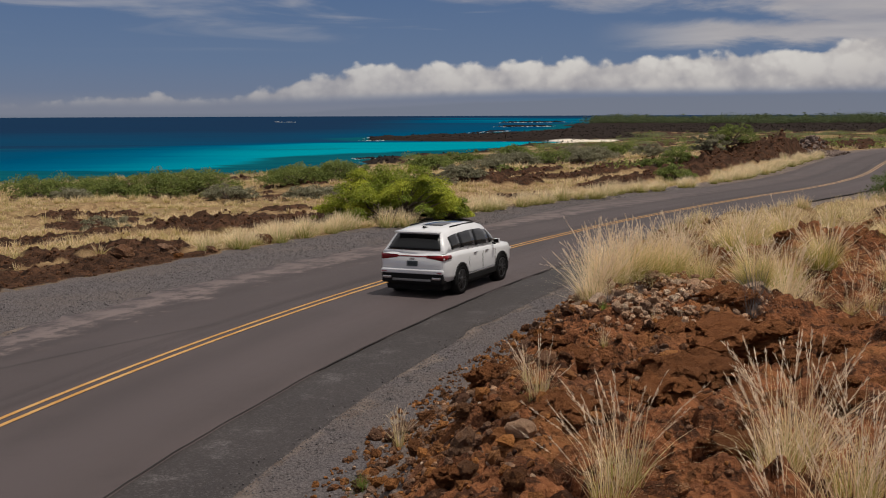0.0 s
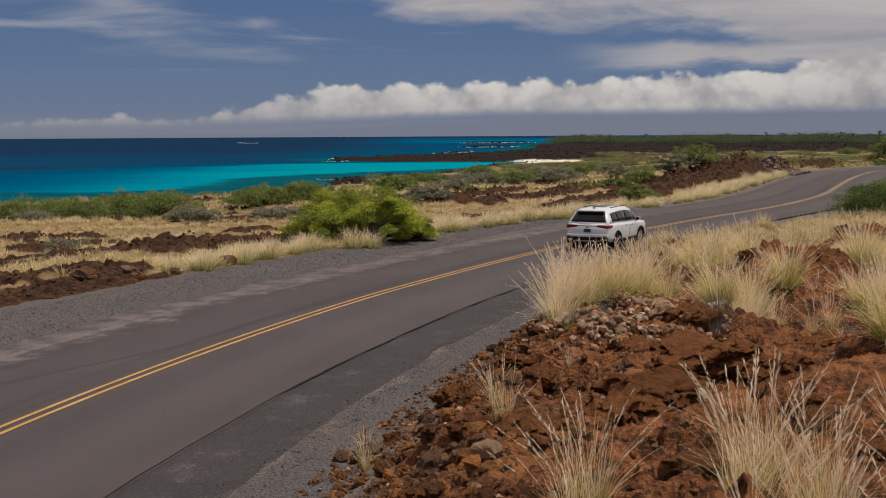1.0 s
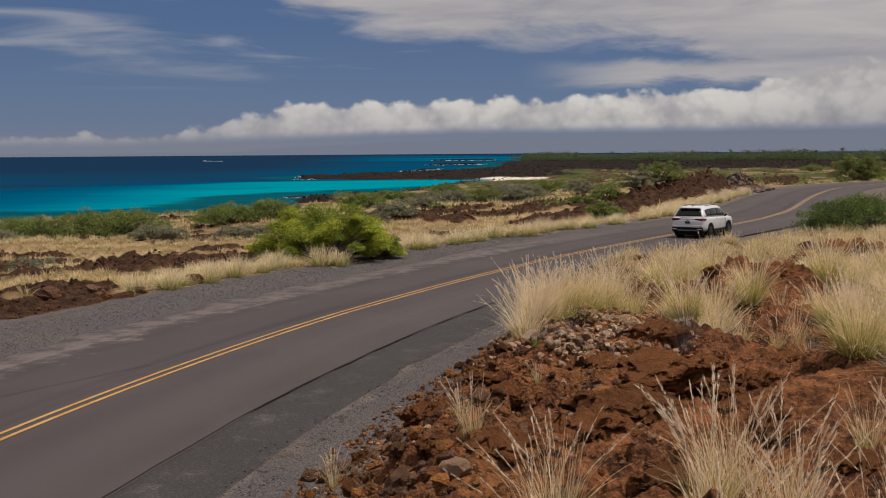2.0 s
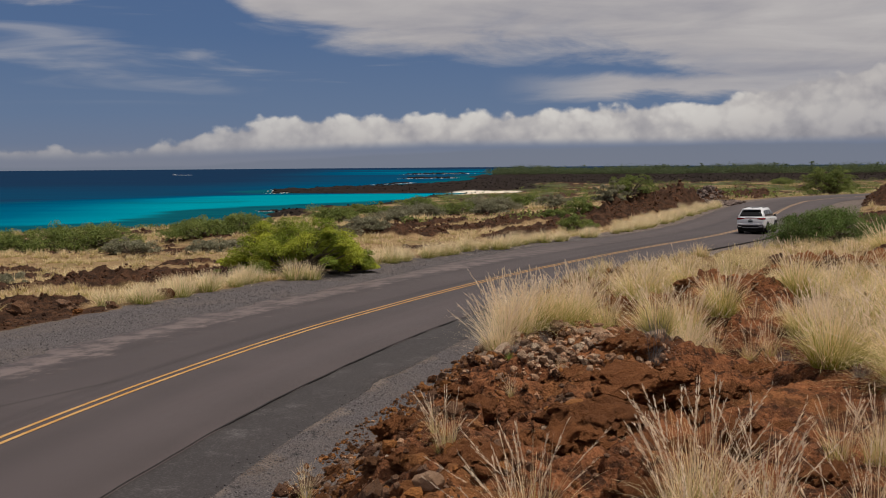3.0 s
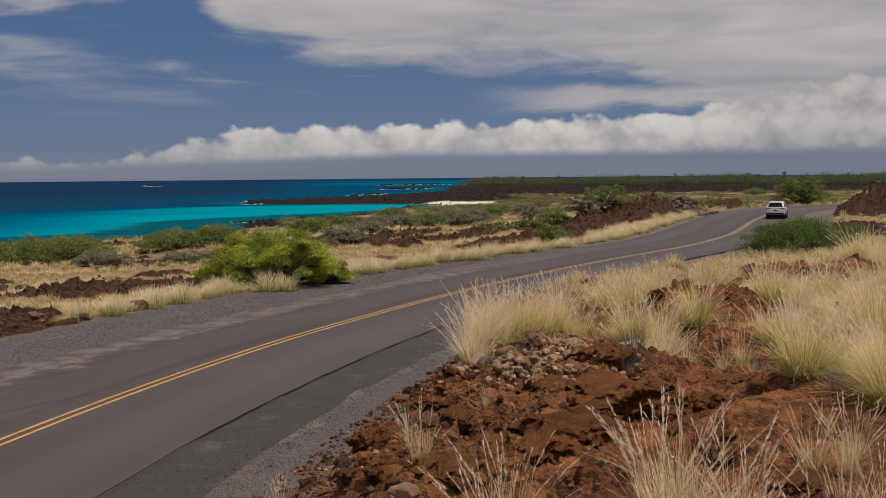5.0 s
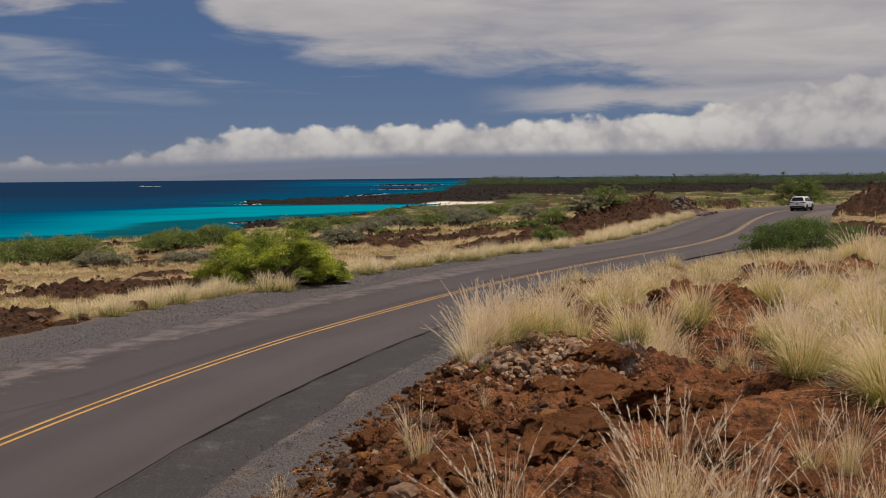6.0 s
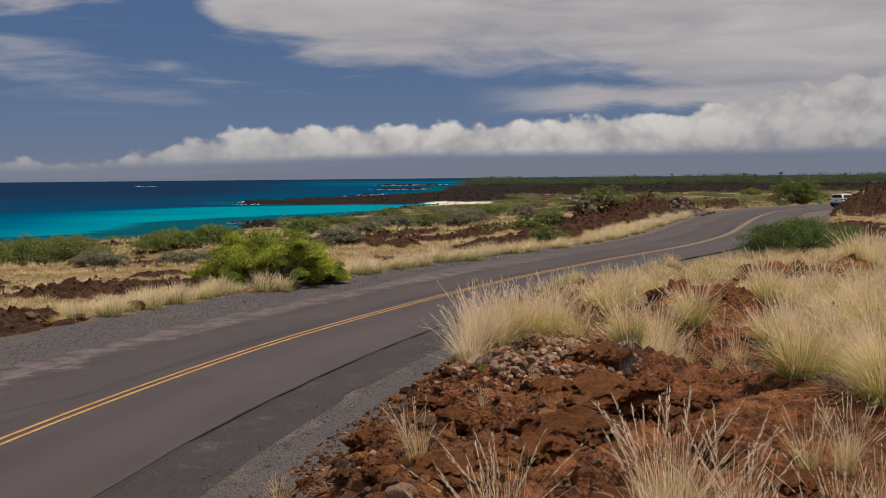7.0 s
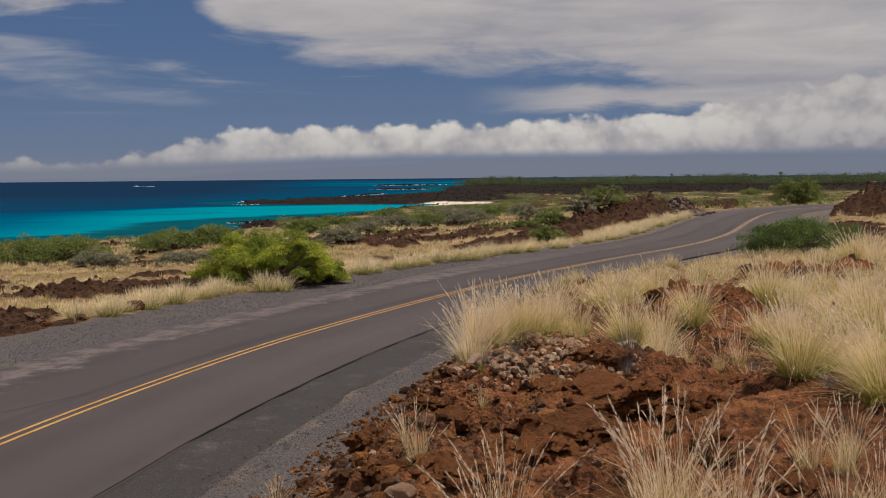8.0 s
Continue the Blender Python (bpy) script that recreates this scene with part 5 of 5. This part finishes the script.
def build_scrub():
    """Low shrubs over the plain and the woods along its far edge."""
    rng = np.random.default_rng(41)
    r, a = 110 * (900 / 110) ** rng.uniform(0, 1, 5200), np.radians(rng.uniform(-22, 29, 5200))
    x, y = r * np.sin(a), r * np.cos(a)
    z, cover = ground(x, y)
    s, o = road_frame(x, y)
    keep = ((cover["green"] > 0.3) | (rng.uniform(0, 1, len(x)) < 0.06)) & (shore_distance(x, y) > 6) & (np.abs(o) > 14) & (cover["beach"] < 0.2) & (cover["black"] < 0.6)
    c = np.c_[x, y, z][keep]
    size = rng.uniform(0.6, 1.5, len(c)) * np.clip(np.hypot(c[:, 0], c[:, 1]) / 300, 0.8, 1.8)
    v, f, k = leaf_cloud(rng, c + np.c_[0 * size, 0 * size, size * 0.35], np.c_[size * 1.5, size * 1.5, size * 0.6], len(c) * 60, 0.2, 0.5, True)
    tagged(new("scrub", mesh_of("scrub", v, f, SCRUB, attrs=dict(clump=rng.uniform(0, 1, len(c))[k]))), "low green scrub scattered over the coastal plain", "scrub", kind="stuff")
    line = np.array([(178, 1500), (230, 1380), (330, 1250), (430, 1120), (560, 1010), (640, 900), (700, 800)], float)
    at, q, _, _ = smooth_line(line, 2.0)
    k = rng.integers(0, len(q), 2400)
    c = np.c_[q[k] + rng.normal(0, 1, (2400, 2)) * (24, 55), np.zeros(2400)]
    c[:, 2] = ground(c[:, 0], c[:, 1])[0]
    keep = shore_distance(c[:, 0], c[:, 1]) > 8
    c = c[keep]
    h = rng.uniform(3.5, 8.5, len(c)) * (0.75 + 0.8 * value_noise(c[:, 0] / 45, c[:, 1] / 45, 61))
    v, f = leaf_cloud(rng, c + np.c_[0 * h, 0 * h, h * 0.5], np.c_[h * 0.85, h * 0.85, h * 0.48], len(c) * 80, 0.6, 0.45)
    tagged(new("far_woods", mesh_of("far_woods", v, f, WOODS)), "dark green coastal woods along the far shore", "woods", kind="stuff")
    vs, fs, base = [], [], 0
    for _ in range(70):
        i = rng.integers(0, len(q))
        px, py = q[i] + rng.normal(0, 1, 2) * (20, 40)
        pz = float(ground(np.array([px]), np.array([py]))[0][0])
        hh = rng.uniform(5, 9)
        bend = rng.normal(0, 0.8, 2)
        w, g = tube([(px, py, pz), (px + bend[0] * 0.4, py + bend[1] * 0.4, pz + hh * 0.6), (px + bend[0], py + bend[1], pz + hh)], 0.28, 0.18, 4)
        vs.append(w)
        fs.append(np.vstack([g[:, [0, 1, 2]], g[:, [0, 2, 3]]]) + base)
        base += len(w)
        n = 20
        w, g, _ = blade_arrays(np.tile((px + bend[0], py + bend[1], pz + hh), (n, 1)), np.full(n, 3.4), rng.uniform(0, 6.28, n), rng.uniform(0.5, 1.5, n), np.full(n, 0.9), np.full(n, 1.5), 3, rng)
        vs.append(w)
        fs.append(g + base)
        base += len(w)
    tagged(new("far_palms", mesh_of("far_palms", np.vstack(vs), np.vstack(fs), WOODS)), "coconut palms standing above the far woods", "palms", kind="stuff")


build_bushes()
build_scrub()
build_skerries()


# ---- the car ----
WHITE = plain("pearl_white_paint", (0.66, 0.67, 0.70), 0.32, 0.0, 0.5, 0.6, 0.02)
GLASS = plain("dark_tinted_glass", (0.006, 0.007, 0.008), 0.06, 0.0, 0.4, 0.0, 0.05)
BLACK_TRIM = plain("black_plastic", (0.009, 0.009, 0.0095), 0.7, spec=0.15, vary=0.2)
TYRE = plain("tyre_rubber", (0.007, 0.007, 0.0075), 0.9, spec=0.1, vary=0.25, scale=30)
ALLOY = plain("dark_alloy", (0.085, 0.085, 0.09), 0.4, 0.9, vary=0.1)
CHROME = plain("satin_metal", (0.62, 0.62, 0.63), 0.25, 1.0, vary=0.05)
RED = plain("red_lamp_lens", (0.22, 0.006, 0.01), 0.2, 0.0, 0.4, 0.2, 0.1)
SKID = plain("grey_plastic", (0.2, 0.2, 0.205), 0.5, vary=0.1)
CLEAR = plain("clear_lamp_lens", (0.6, 0.62, 0.64), 0.1, 0.0, 0.5, 0.3, 0.05)
PLATE = plain("plate_blank", (0.05, 0.07, 0.08), 0.5, vary=0.1)
PLATE_BAR = plain("plate_bar", (0.02, 0.03, 0.04), 0.5)

BELT_Y = [-2.55, -2.48, -2.2, -1.5, 0.0, 1.0, 1.45, 2.1, 2.4, 2.56]
BELT_Z = [1.04, 1.15, 1.18, 1.18, 1.14, 1.11, 1.10, 1.05, 0.96, 0.82]
BODY_W = [0.88, 0.93, 0.965, 0.975, 0.955, 0.955, 0.97, 0.94, 0.86, 0.70]
BODY_LOW = [0.46, 0.40, 0.36, 0.36, 0.34, 0.34, 0.36, 0.36, 0.38, 0.45]
ROOF_Y = [-2.46, -2.30, -2.08, -1.5, -0.6, 0.2, 0.62, 1.0, 1.32, 1.5]
ROOF_Z = [1.20, 1.43, 1.69, 1.75, 1.775, 1.755, 1.68, 1.44, 1.22, 1.12]
ROOF_W = [0.86, 0.76, 0.66, 0.665, 0.68, 0.68, 0.67, 0.72, 0.76, 0.78]


def belt(y):
    return np.interp(y, BELT_Y, BELT_Z)


def cabin_side(y, z):
    """Half width of the cabin at y along the car and z above the road."""
    zb, zr, wr = belt(y) - 0.03, np.interp(y, ROOF_Y, ROOF_Z), np.interp(y, ROOF_Y, ROOF_W)
    wb = np.interp(y, BODY_Y_TOP, BODY_W_TOP)
    t = np.clip((z - zb) / max(zr - zb, 0.02), 0, 1)
    return wb + (wr - wb) * t + 0.035 * math.sin(t * math.pi)


BODY_Y_TOP = [-2.46, -2.0, -1.0, 0.5, 1.5]
BODY_W_TOP = [0.88, 0.91, 0.91, 0.91, 0.86]


def loft(rings, close_ends=True):
    bm = bmesh.new()
    rows = [[bm.verts.new(p) for p in ring] for ring in rings]
    for a, b in zip(rows[:-1], rows[1:]):
        for i in range(len(a) - 1):
            bm.faces.new((a[i], a[i + 1], b[i + 1], b[i]))
        bm.faces.new((a[-1], a[0], b[0], b[-1]))
    if close_ends:
        bm.faces.new(rows[0][::-1])
        bm.faces.new(rows[-1])
    bmesh.ops.recalc_face_normals(bm, faces=bm.faces)
    for f in bm.faces:
        f.smooth = True
    return bm


def block(x0, x1, y0, y1, z0, z1, bevel=0.015):
    bm = bmesh.new()
    bmesh.ops.create_cube(bm, size=1.0, matrix=Matrix.Translation(((x0 + x1) / 2, (y0 + y1) / 2, (z0 + z1) / 2)) @ Matrix.Diagonal((x1 - x0, y1 - y0, z1 - z0, 1)))
    if bevel:
        bmesh.ops.bevel(bm, geom=list(bm.edges), offset=bevel, segments=2, affect="EDGES", profile=0.5)
    return bm


def sheet(grid, lift):
    """A thin shell over a grid of points, lifted along the given way."""
    bm = bmesh.new()
    rows = [[bm.verts.new(p) for p in row] for row in grid]
    for a, b in zip(rows[:-1], rows[1:]):
        for i in range(len(a) - 1):
            bm.faces.new((a[i], a[i + 1], b[i + 1], b[i]))
    low = [[bm.verts.new(Vector(p) - Vector(lift)) for p in row] for row in grid]
    ring = lambda r: r[0] + [q[-1] for q in r[1:]] + r[-1][-2::-1] + [q[0] for q in r[-2:0:-1]]
    a, b = ring(rows), ring(low)
    for i in range(len(a)):
        j = (i + 1) % len(a)
        bm.faces.new((a[j], a[i], b[i], b[j]))
    bmesh.ops.recalc_face_normals(bm, faces=bm.faces)
    for f in bm.faces:
        f.smooth = True
    return bm


def disc_stack(profile, sides=28):
    """A turned shape about the x axis from (x, radius) pairs."""
    bm = bmesh.new()
    rows = [[bm.verts.new((x, r * math.cos(6.28319 * k / sides), r * math.sin(6.28319 * k / sides))) for k in range(sides)] for x, r in profile]
    for a, b in zip(rows[:-1], rows[1:]):
        for k in range(sides):
            bm.faces.new((a[k], a[(k + 1) % sides], b[(k + 1) % sides], b[k]))
    bm.faces.new(rows[0])
    bm.faces.new(rows[-1][::-1])
    bmesh.ops.recalc_face_normals(bm, faces=bm.faces)
    for f in bm.faces:
        f.smooth = True
    return bm


def build_car():
    car = tagged(new("car"), "pearl white sport utility car with dark rear window", "car")
    rings = []
    for y, zb, zt, w in zip(BELT_Y, BODY_LOW, BELT_Z, BODY_W):
        half = [(w * 0.80, zb), (w * 0.95, zb + 0.06), (w, zb + 0.2), (w * 0.985, 0.5 * (zb + zt) + 0.04), (w * 0.998, zt - 0.14), (w * 0.955, zt - 0.02), (w * 0.75, zt + 0.015)]
        rings.append([(x, y, z) for x, z in half] + [(-x, y, z) for x, z in half[::-1]])
    body = part("body", loft(rings), WHITE, car)
    rings = []
    for y, zr, wr in zip(ROOF_Y, ROOF_Z, ROOF_W):
        zb = belt(y) - 0.03
        half = [(cabin_side(y, zb + (zr - zb) * t), zb + (zr - zb) * t) for t in (0, 0.35, 0.7, 0.93)] + [(wr * 0.93, zr + 0.012), (wr * 0.5, zr + 0.035)]
        rings.append([(x, y, z) for x, z in half] + [(-x, y, z) for x, z in half[::-1]])
    part("cabin", loft(rings), WHITE, car)

    def rear_y(z):
        return np.interp(z, [1.20, 1.43, 1.69], [-2.46, -2.30, -2.08])

    grid = [[(x * (0.78 - 0.16 * (z - 1.22) / 0.4), rear_y(z) - 0.045 + 0.03 * x * x, z + 0.01) for x in np.linspace(-1, 1, 9)] for z in np.linspace(1.23, 1.62, 5)]
    part("rear_window", sheet(grid, (0, -0.02, 0)), GLASS, car, "dark tinted rear window")
    part("rear_spoiler", block(-0.63, 0.63, -2.32, -2.02, 1.66, 1.715, 0.02), WHITE, car)
    part("wiper", block(-0.35, 0.15, -2.49, -2.47, 1.25, 1.27, 0.004), BLACK_TRIM, car)
    for side in (-1, 1):
        for y0, y1 in ((-1.98, -1.40), (-1.37, -0.40), (-0.37, 0.62)):
            ys = np.linspace(y0, y1, 6)
            grid = []
            for t in np.linspace(0, 1, 4):
                row = []
                for y in ys:
                    zb, zt = belt(y) + 0.05, np.interp(y, ROOF_Y, ROOF_Z) - 0.14
                    z = zb + max(zt - zb, 0.04) * t
                    row.append((side * (cabin_side(y, z) + 0.008), y, z))
                grid.append(row)
            part("side_window", sheet(grid, (side * 0.01, 0, 0)), GLASS, car)
        for y0, y1 in ((-1.40, -1.37), (-0.40, -0.37), (0.62, 0.66)):
            grid = [[(side * (cabin_side(y, z) + 0.006), y, z) for y, z in ((yy, belt(yy) + 0.05 + (np.interp(yy, ROOF_Y, ROOF_Z) - 0.14 - belt(yy) - 0.05) * t) for yy in (y0, y1))] for t in (0, 0.33, 0.67, 1)]
            part("pillar_trim", sheet(grid, (side * 0.01, 0, 0)), BLACK_TRIM, car)
        ys = np.linspace(0.66, 1.12, 4)
        grid = [[(side * (cabin_side(y, z) + 0.008), y, z) for y, z in ((yy, belt(yy) + 0.05 + (np.interp(yy, ROOF_Y, ROOF_Z) - 0.1 - belt(yy) - 0.05) * t) for yy in ys)] for t in (0, 0.5, 1)]
        part("quarter_window", sheet(grid, (side * 0.01, 0, 0)), GLASS, car)
        part("roof_rail", block(side * 0.60 - 0.018, side * 0.60 + 0.018, -1.45, 0.15, 1.77, 1.81, 0.012), BLACK_TRIM, car)
        mirror = part("wing_mirror", block(side * 1.05 - 0.085, side * 1.05 + 0.085, 0.80, 0.90, 1.14, 1.27, 0.03), WHITE, car)
        part("mirror_foot", block(side * 0.96 - 0.05, side * 0.96 + 0.06, 0.83, 0.89, 1.11, 1.16, 0.01), BLACK_TRIM, mirror)
        part("mirror_glass", block(side * 1.05 - 0.075, side * 1.05 + 0.075, 0.792, 0.799, 1.15, 1.26, 0), GLASS, mirror)
        part("tail_light", loft([[(side * 0.935, -2.26, 1.00), (side * 0.985, -2.18, 1.03), (side * 0.972, -2.18, 1.11), (side * 0.935, -2.30, 1.12)],
                                 [(side * 0.88, -2.56, 0.98), (side * 0.945, -2.49, 1.0), (side * 0.93, -2.49, 1.13), (side * 0.88, -2.545, 1.13)],
                                 [(side * 0.42, -2.565, 1.04), (side * 0.42, -2.575, 1.04), (side * 0.42, -2.555, 1.115), (side * 0.42, -2.535, 1.115)]]), RED, car, "red wrap-round tail light")
        part("door_handle", block(side * 0.96 - 0.012, side * 0.96 + 0.022, -0.62, -0.42, 1.0, 1.03, 0.008), CHROME, car, "chrome door handle")
        part("door_handle", block(side * 0.955 - 0.012, side * 0.955 + 0.022, 0.22, 0.42, 0.98, 1.01, 0.008), CHROME, car, "chrome door handle")
        sill = part("sill_cladding", block(side * 0.945 - 0.05, side * 0.945 + 0.035, -1.08, 1.02, 0.30, 0.45, 0.02), BLACK_TRIM, car, "black plastic sill cladding")
        part("sill_strip", block(side * 0.978 - 0.008, side * 0.978 + 0.01, -0.98, 0.9, 0.462, 0.49, 0.005), CHROME, sill, "chrome strip")
        for y in (-0.93, 0.04, 0.98):
            part("door_gap", block(side * 0.958 - 0.004, side * 0.958 + 0.003, y - 0.004, y + 0.004, 0.5, 1.0, 0), BLACK_TRIM, car)
        for y, name in ((-1.5, "rear_arch"), (1.45, "front_arch")):
            bm = bmesh.new()
            rows = []
            for k in range(15):
                a = math.pi * k / 14 * 1.12 - 0.06 * math.pi
                row = []
                for x, rr in ((0.92, 0.41), (0.995, 0.41), (0.995, 0.47), (0.94, 0.48)):
                    row.append(bm.verts.new((side * x, y + rr * math.cos(a), 0.38 + rr * math.sin(a))))
                rows.append(row)
            for a, b in zip(rows[:-1], rows[1:]):
                for i in range(4):
                    bm.faces.new((a[i], a[(i + 1) % 4], b[(i + 1) % 4], b[i]))
            bm.faces.new(rows[0])
            bm.faces.new(rows[-1][::-1])
            bmesh.ops.recalc_face_normals(bm, faces=bm.faces)
            arch = part(name, bm, BLACK_TRIM, car, "black wheel arch cladding")
            # solid black disc stands in for the shaded hollow of the wheel arch
            shade_disc = disc_stack([(side * 0.70, 0.42), (side * 0.978, 0.42)], 24)
            bmesh.ops.translate(shade_disc, verts=shade_disc.verts, vec=(0, y, 0.38))
            part("arch_shade_disc", shade_disc, BLACK_TRIM, arch)
        part("exhaust", block(side * 0.72 - 0.13, side * 0.72 + 0.13, -2.635, -2.5, 0.48, 0.55, 0.02), CHROME, car, "chrome exhaust tip")
        part("reflector", block(side * 0.80 - 0.07, side * 0.80 + 0.07, -2.622, -2.6, 0.65, 0.675, 0.004), RED, car)
        part("headlight", block(side * 0.72 - 0.17, side * 0.72 + 0.16, 2.22, 2.42, 0.80, 0.88, 0.02), CLEAR, car)
    part("light_bar", block(-0.45, 0.45, -2.57, -2.545, 1.07, 1.10, 0.006), RED, car, "red strip between the tail lights")
    part("emblem", block(-0.07, 0.07, -2.572, -2.55, 0.99, 1.04, 0.015), CHROME, car)
    part("rear_bumper", block(-0.90, 0.90, -2.615, -2.28, 0.62, 0.74, 0.03), WHITE, car)
    low = part("bumper_skirt", block(-0.89, 0.89, -2.61, -2.25, 0.36, 0.64, 0.04), BLACK_TRIM, car, "black lower rear bumper")
    part("skid_plate", block(-0.56, 0.56, -2.63, -2.5, 0.43, 0.49, 0.015), SKID, low, "silver-grey skid strip")
    plate = part("number_plate", block(-0.155, 0.155, -2.578, -2.53, 0.82, 0.96, 0.006), PLATE, car, "small blank number plate")
    for k in range(3):
        part("plate_mark", block(-0.11 + 0.075 * k, -0.055 + 0.075 * k, -2.583, -2.577, 0.86, 0.92, 0), PLATE_BAR, plate)
    grid = [[(x * 0.55, y, np.interp(y, ROOF_Y, ROOF_Z) + 0.047 - 0.035 * abs(x) ** 2) for x in np.linspace(-1, 1, 7)] for y in np.linspace(-1.35, 0.15, 8)]
    part("glass_roof", sheet(grid, (0, 0, 0.01)), GLASS, car, "dark glass roof panel")
    grid = [[(x * (0.60 + 0.1 * t), y, np.interp(y, ROOF_Y, ROOF_Z) + 0.05) for x in np.linspace(-1, 1, 7)] for t, y in ((t, 0.64 + 0.74 * t) for t in np.linspace(0, 1, 6))]
    part("windscreen", sheet(grid, (0, 0, 0.012)), GLASS, car)
    part("antenna_fin", loft([[(-0.03, -1.85, 1.77), (0.03, -1.85, 1.77), (0.004, -1.86, 1.83), (-0.004, -1.86, 1.83)], [(-0.03, -1.62, 1.77), (0.03, -1.62, 1.77), (0.004, -1.66, 1.79), (-0.004, -1.66, 1.79)]]), BLACK_TRIM, car)
    part("grille", block(-0.55, 0.55, 2.46, 2.565, 0.50, 0.76, 0.03), BLACK_TRIM, car)
    part("underbody", block(-0.84, 0.84, -2.42, 2.35, 0.17, 0.40, 0.05), BLACK_TRIM, car)
    wheels = []
    for side in (-1, 1):
        for y in (-1.5, 1.45):
            wheel = part("wheel", disc_stack([(-0.05, 0.09), (0.105, 0.085), (0.112, 0.05)], 16), ALLOY, car)
            wheel.matrix_basis = pose(side * 0.875, y, 0.38, 0, 0, 0 if side > 0 else 180)
            part("tyre", disc_stack([(-0.11, 0.28), (-0.115, 0.35), (-0.09, 0.376), (0.09, 0.376), (0.115, 0.35), (0.11, 0.285), (0.0, 0.275)], 32), TYRE, wheel, "black rubber tyre")
            part("rim", disc_stack([(0.06, 0.272), (0.112, 0.282), (0.112, 0.262), (0.07, 0.25), (0.03, 0.24)], 32), ALLOY, wheel, "dark alloy rim")
            for k in range(10):
                bm = bmesh.new()
                bmesh.ops.create_cube(bm, size=1.0, matrix=Matrix.Rotation(radians(36 * k + (6 if k % 2 else -6)), 4, "X") @ Matrix.Translation((0.09, 0, 0.17)) @ Matrix.Diagonal((0.03, 0.03, 0.2, 1)))
                part("spoke", bm, ALLOY, wheel)
            wheels.append((wheel, side, y))
    return car, wheels


CAR, WHEELS = build_car()


# ---- a boat far out ----
def build_boat():
    boat = tagged(new("motor_boat"), "small white motor boat crossing the bay with a wake", "boat")
    hull = loft([[(-1.3, -5, 0.9), (-1.1, -5, 0), (1.1, -5, 0), (1.3, -5, 0.9)], [(-1.6, 0, 1.0), (-1.2, 0, -0.1), (1.2, 0, -0.1), (1.6, 0, 1.0)], [(-0.1, 6, 1.6), (-0.05, 5, 0.2), (0.05, 5, 0.2), (0.1, 6, 1.6)]])
    part("hull", hull, WHITE, boat)
    part("cabin", block(-1.0, 1.0, -2.5, 1.5, 0.9, 2.3, 0.15), WHITE, boat)
    rng = np.random.default_rng(77)
    n = 260
    y = -rng.uniform(0, 1, n) ** 1.3 * 30
    x = rng.normal(0, 1, n) * (0.6 + 0.10 * -y)
    v, f = leaf_cloud(rng, np.c_[x, y - 5, np.full(n, 0.15)], np.tile((0.7, 0.9, 0.15), (n, 1)), 1500, 0.55)
    part("wake", mesh_of("wake", v, f, FOAM), FOAM, boat, "white foaming wake")
    return boat


BOAT = build_boat()


# ---- what moves ----
DRIVE = [(0.0, 66.4), (0.5, 75.9), (0.8, 82.3), (1.5, 97.0), (2.2, 109.9), (2.8, 120.4), (3.0, 124.2), (3.5, 134.2), (4.0, 145.5), (4.5, 156.5), (5.2, 173.5), (5.8, 189.8), (6.2, 199.0), (6.6, 206.2), (7.0, 213.0), (7.5, 222.3), (8.0, 232.0)]
LANE = 1.85


def motions():
    when, run = np.array(DRIVE).T
    rows = []
    for t in np.arange(0, 8.001, 0.25):
        s = float(np.interp(t, when, run))
        lag = 0.12
        s = float(np.mean(np.interp(np.clip([t - lag, t, t + lag], 0, 8), when, run))) if 0 < t < 8 else s
        lane = LANE + float(np.interp(t, [0, 1.5], [0.14, 0.0]))
        (xr, yr), (xf, yf) = on_road(s - 1.5, lane), on_road(s + 1.5, lane)
        x, y = (xr + xf) / 2, (yr + yf) / 2
        heading = math.degrees(math.atan2(yf - yr, xf - xr)) - 90
        heading -= float(np.interp(t, [0, 1.5, 3], [1.6, 1.6, 0.0]))
        rows.append((float(t), pose(x, y, 0.045 + float(road_z(s)), 0, 0, heading)))
    walk(CAR, rows)
    # the spokes repeat every 36 degrees, so that a step of 28 stands for the true turn between two shots of the film
    for wheel, side, y in WHEELS:
        walk(wheel, [(k / 30, pose(side * 0.875, y, 0.38, 0, 0, 0 if side > 0 else 180) @ pose(0, 0, 0, -side * 28 * k)) for k in range(241)])
    BOAT.scale = (0.75, 0.75, 0.75)
    (x0, y0), (x1, y1) = (-250, 1850), (-270, 1853)
    walk(BOAT, [(0.0, pose(x0, y0, SEA, 0, 0, 90)), (8.0, pose(x1, y1, SEA, 0, 0, 90))])
    for ob, m, sway, phase in SWAYING:
        keep = ob.scale.copy()
        rows = []
        for t in np.arange(0, 8.01, 0.4):
            lean = sway * (1.2 * math.sin(2.1 * t + phase) + 0.8 * math.sin(4.7 * t + 2 * phase))
            loc, rot, _ = m.decompose()
            rows.append((float(t), Matrix.Translation(loc) @ pose(0, 0, 0, 0.4 * lean, lean, 0) @ rot.to_matrix().to_4x4()))
        walk(ob, rows)
        ob.scale = keep


motions()
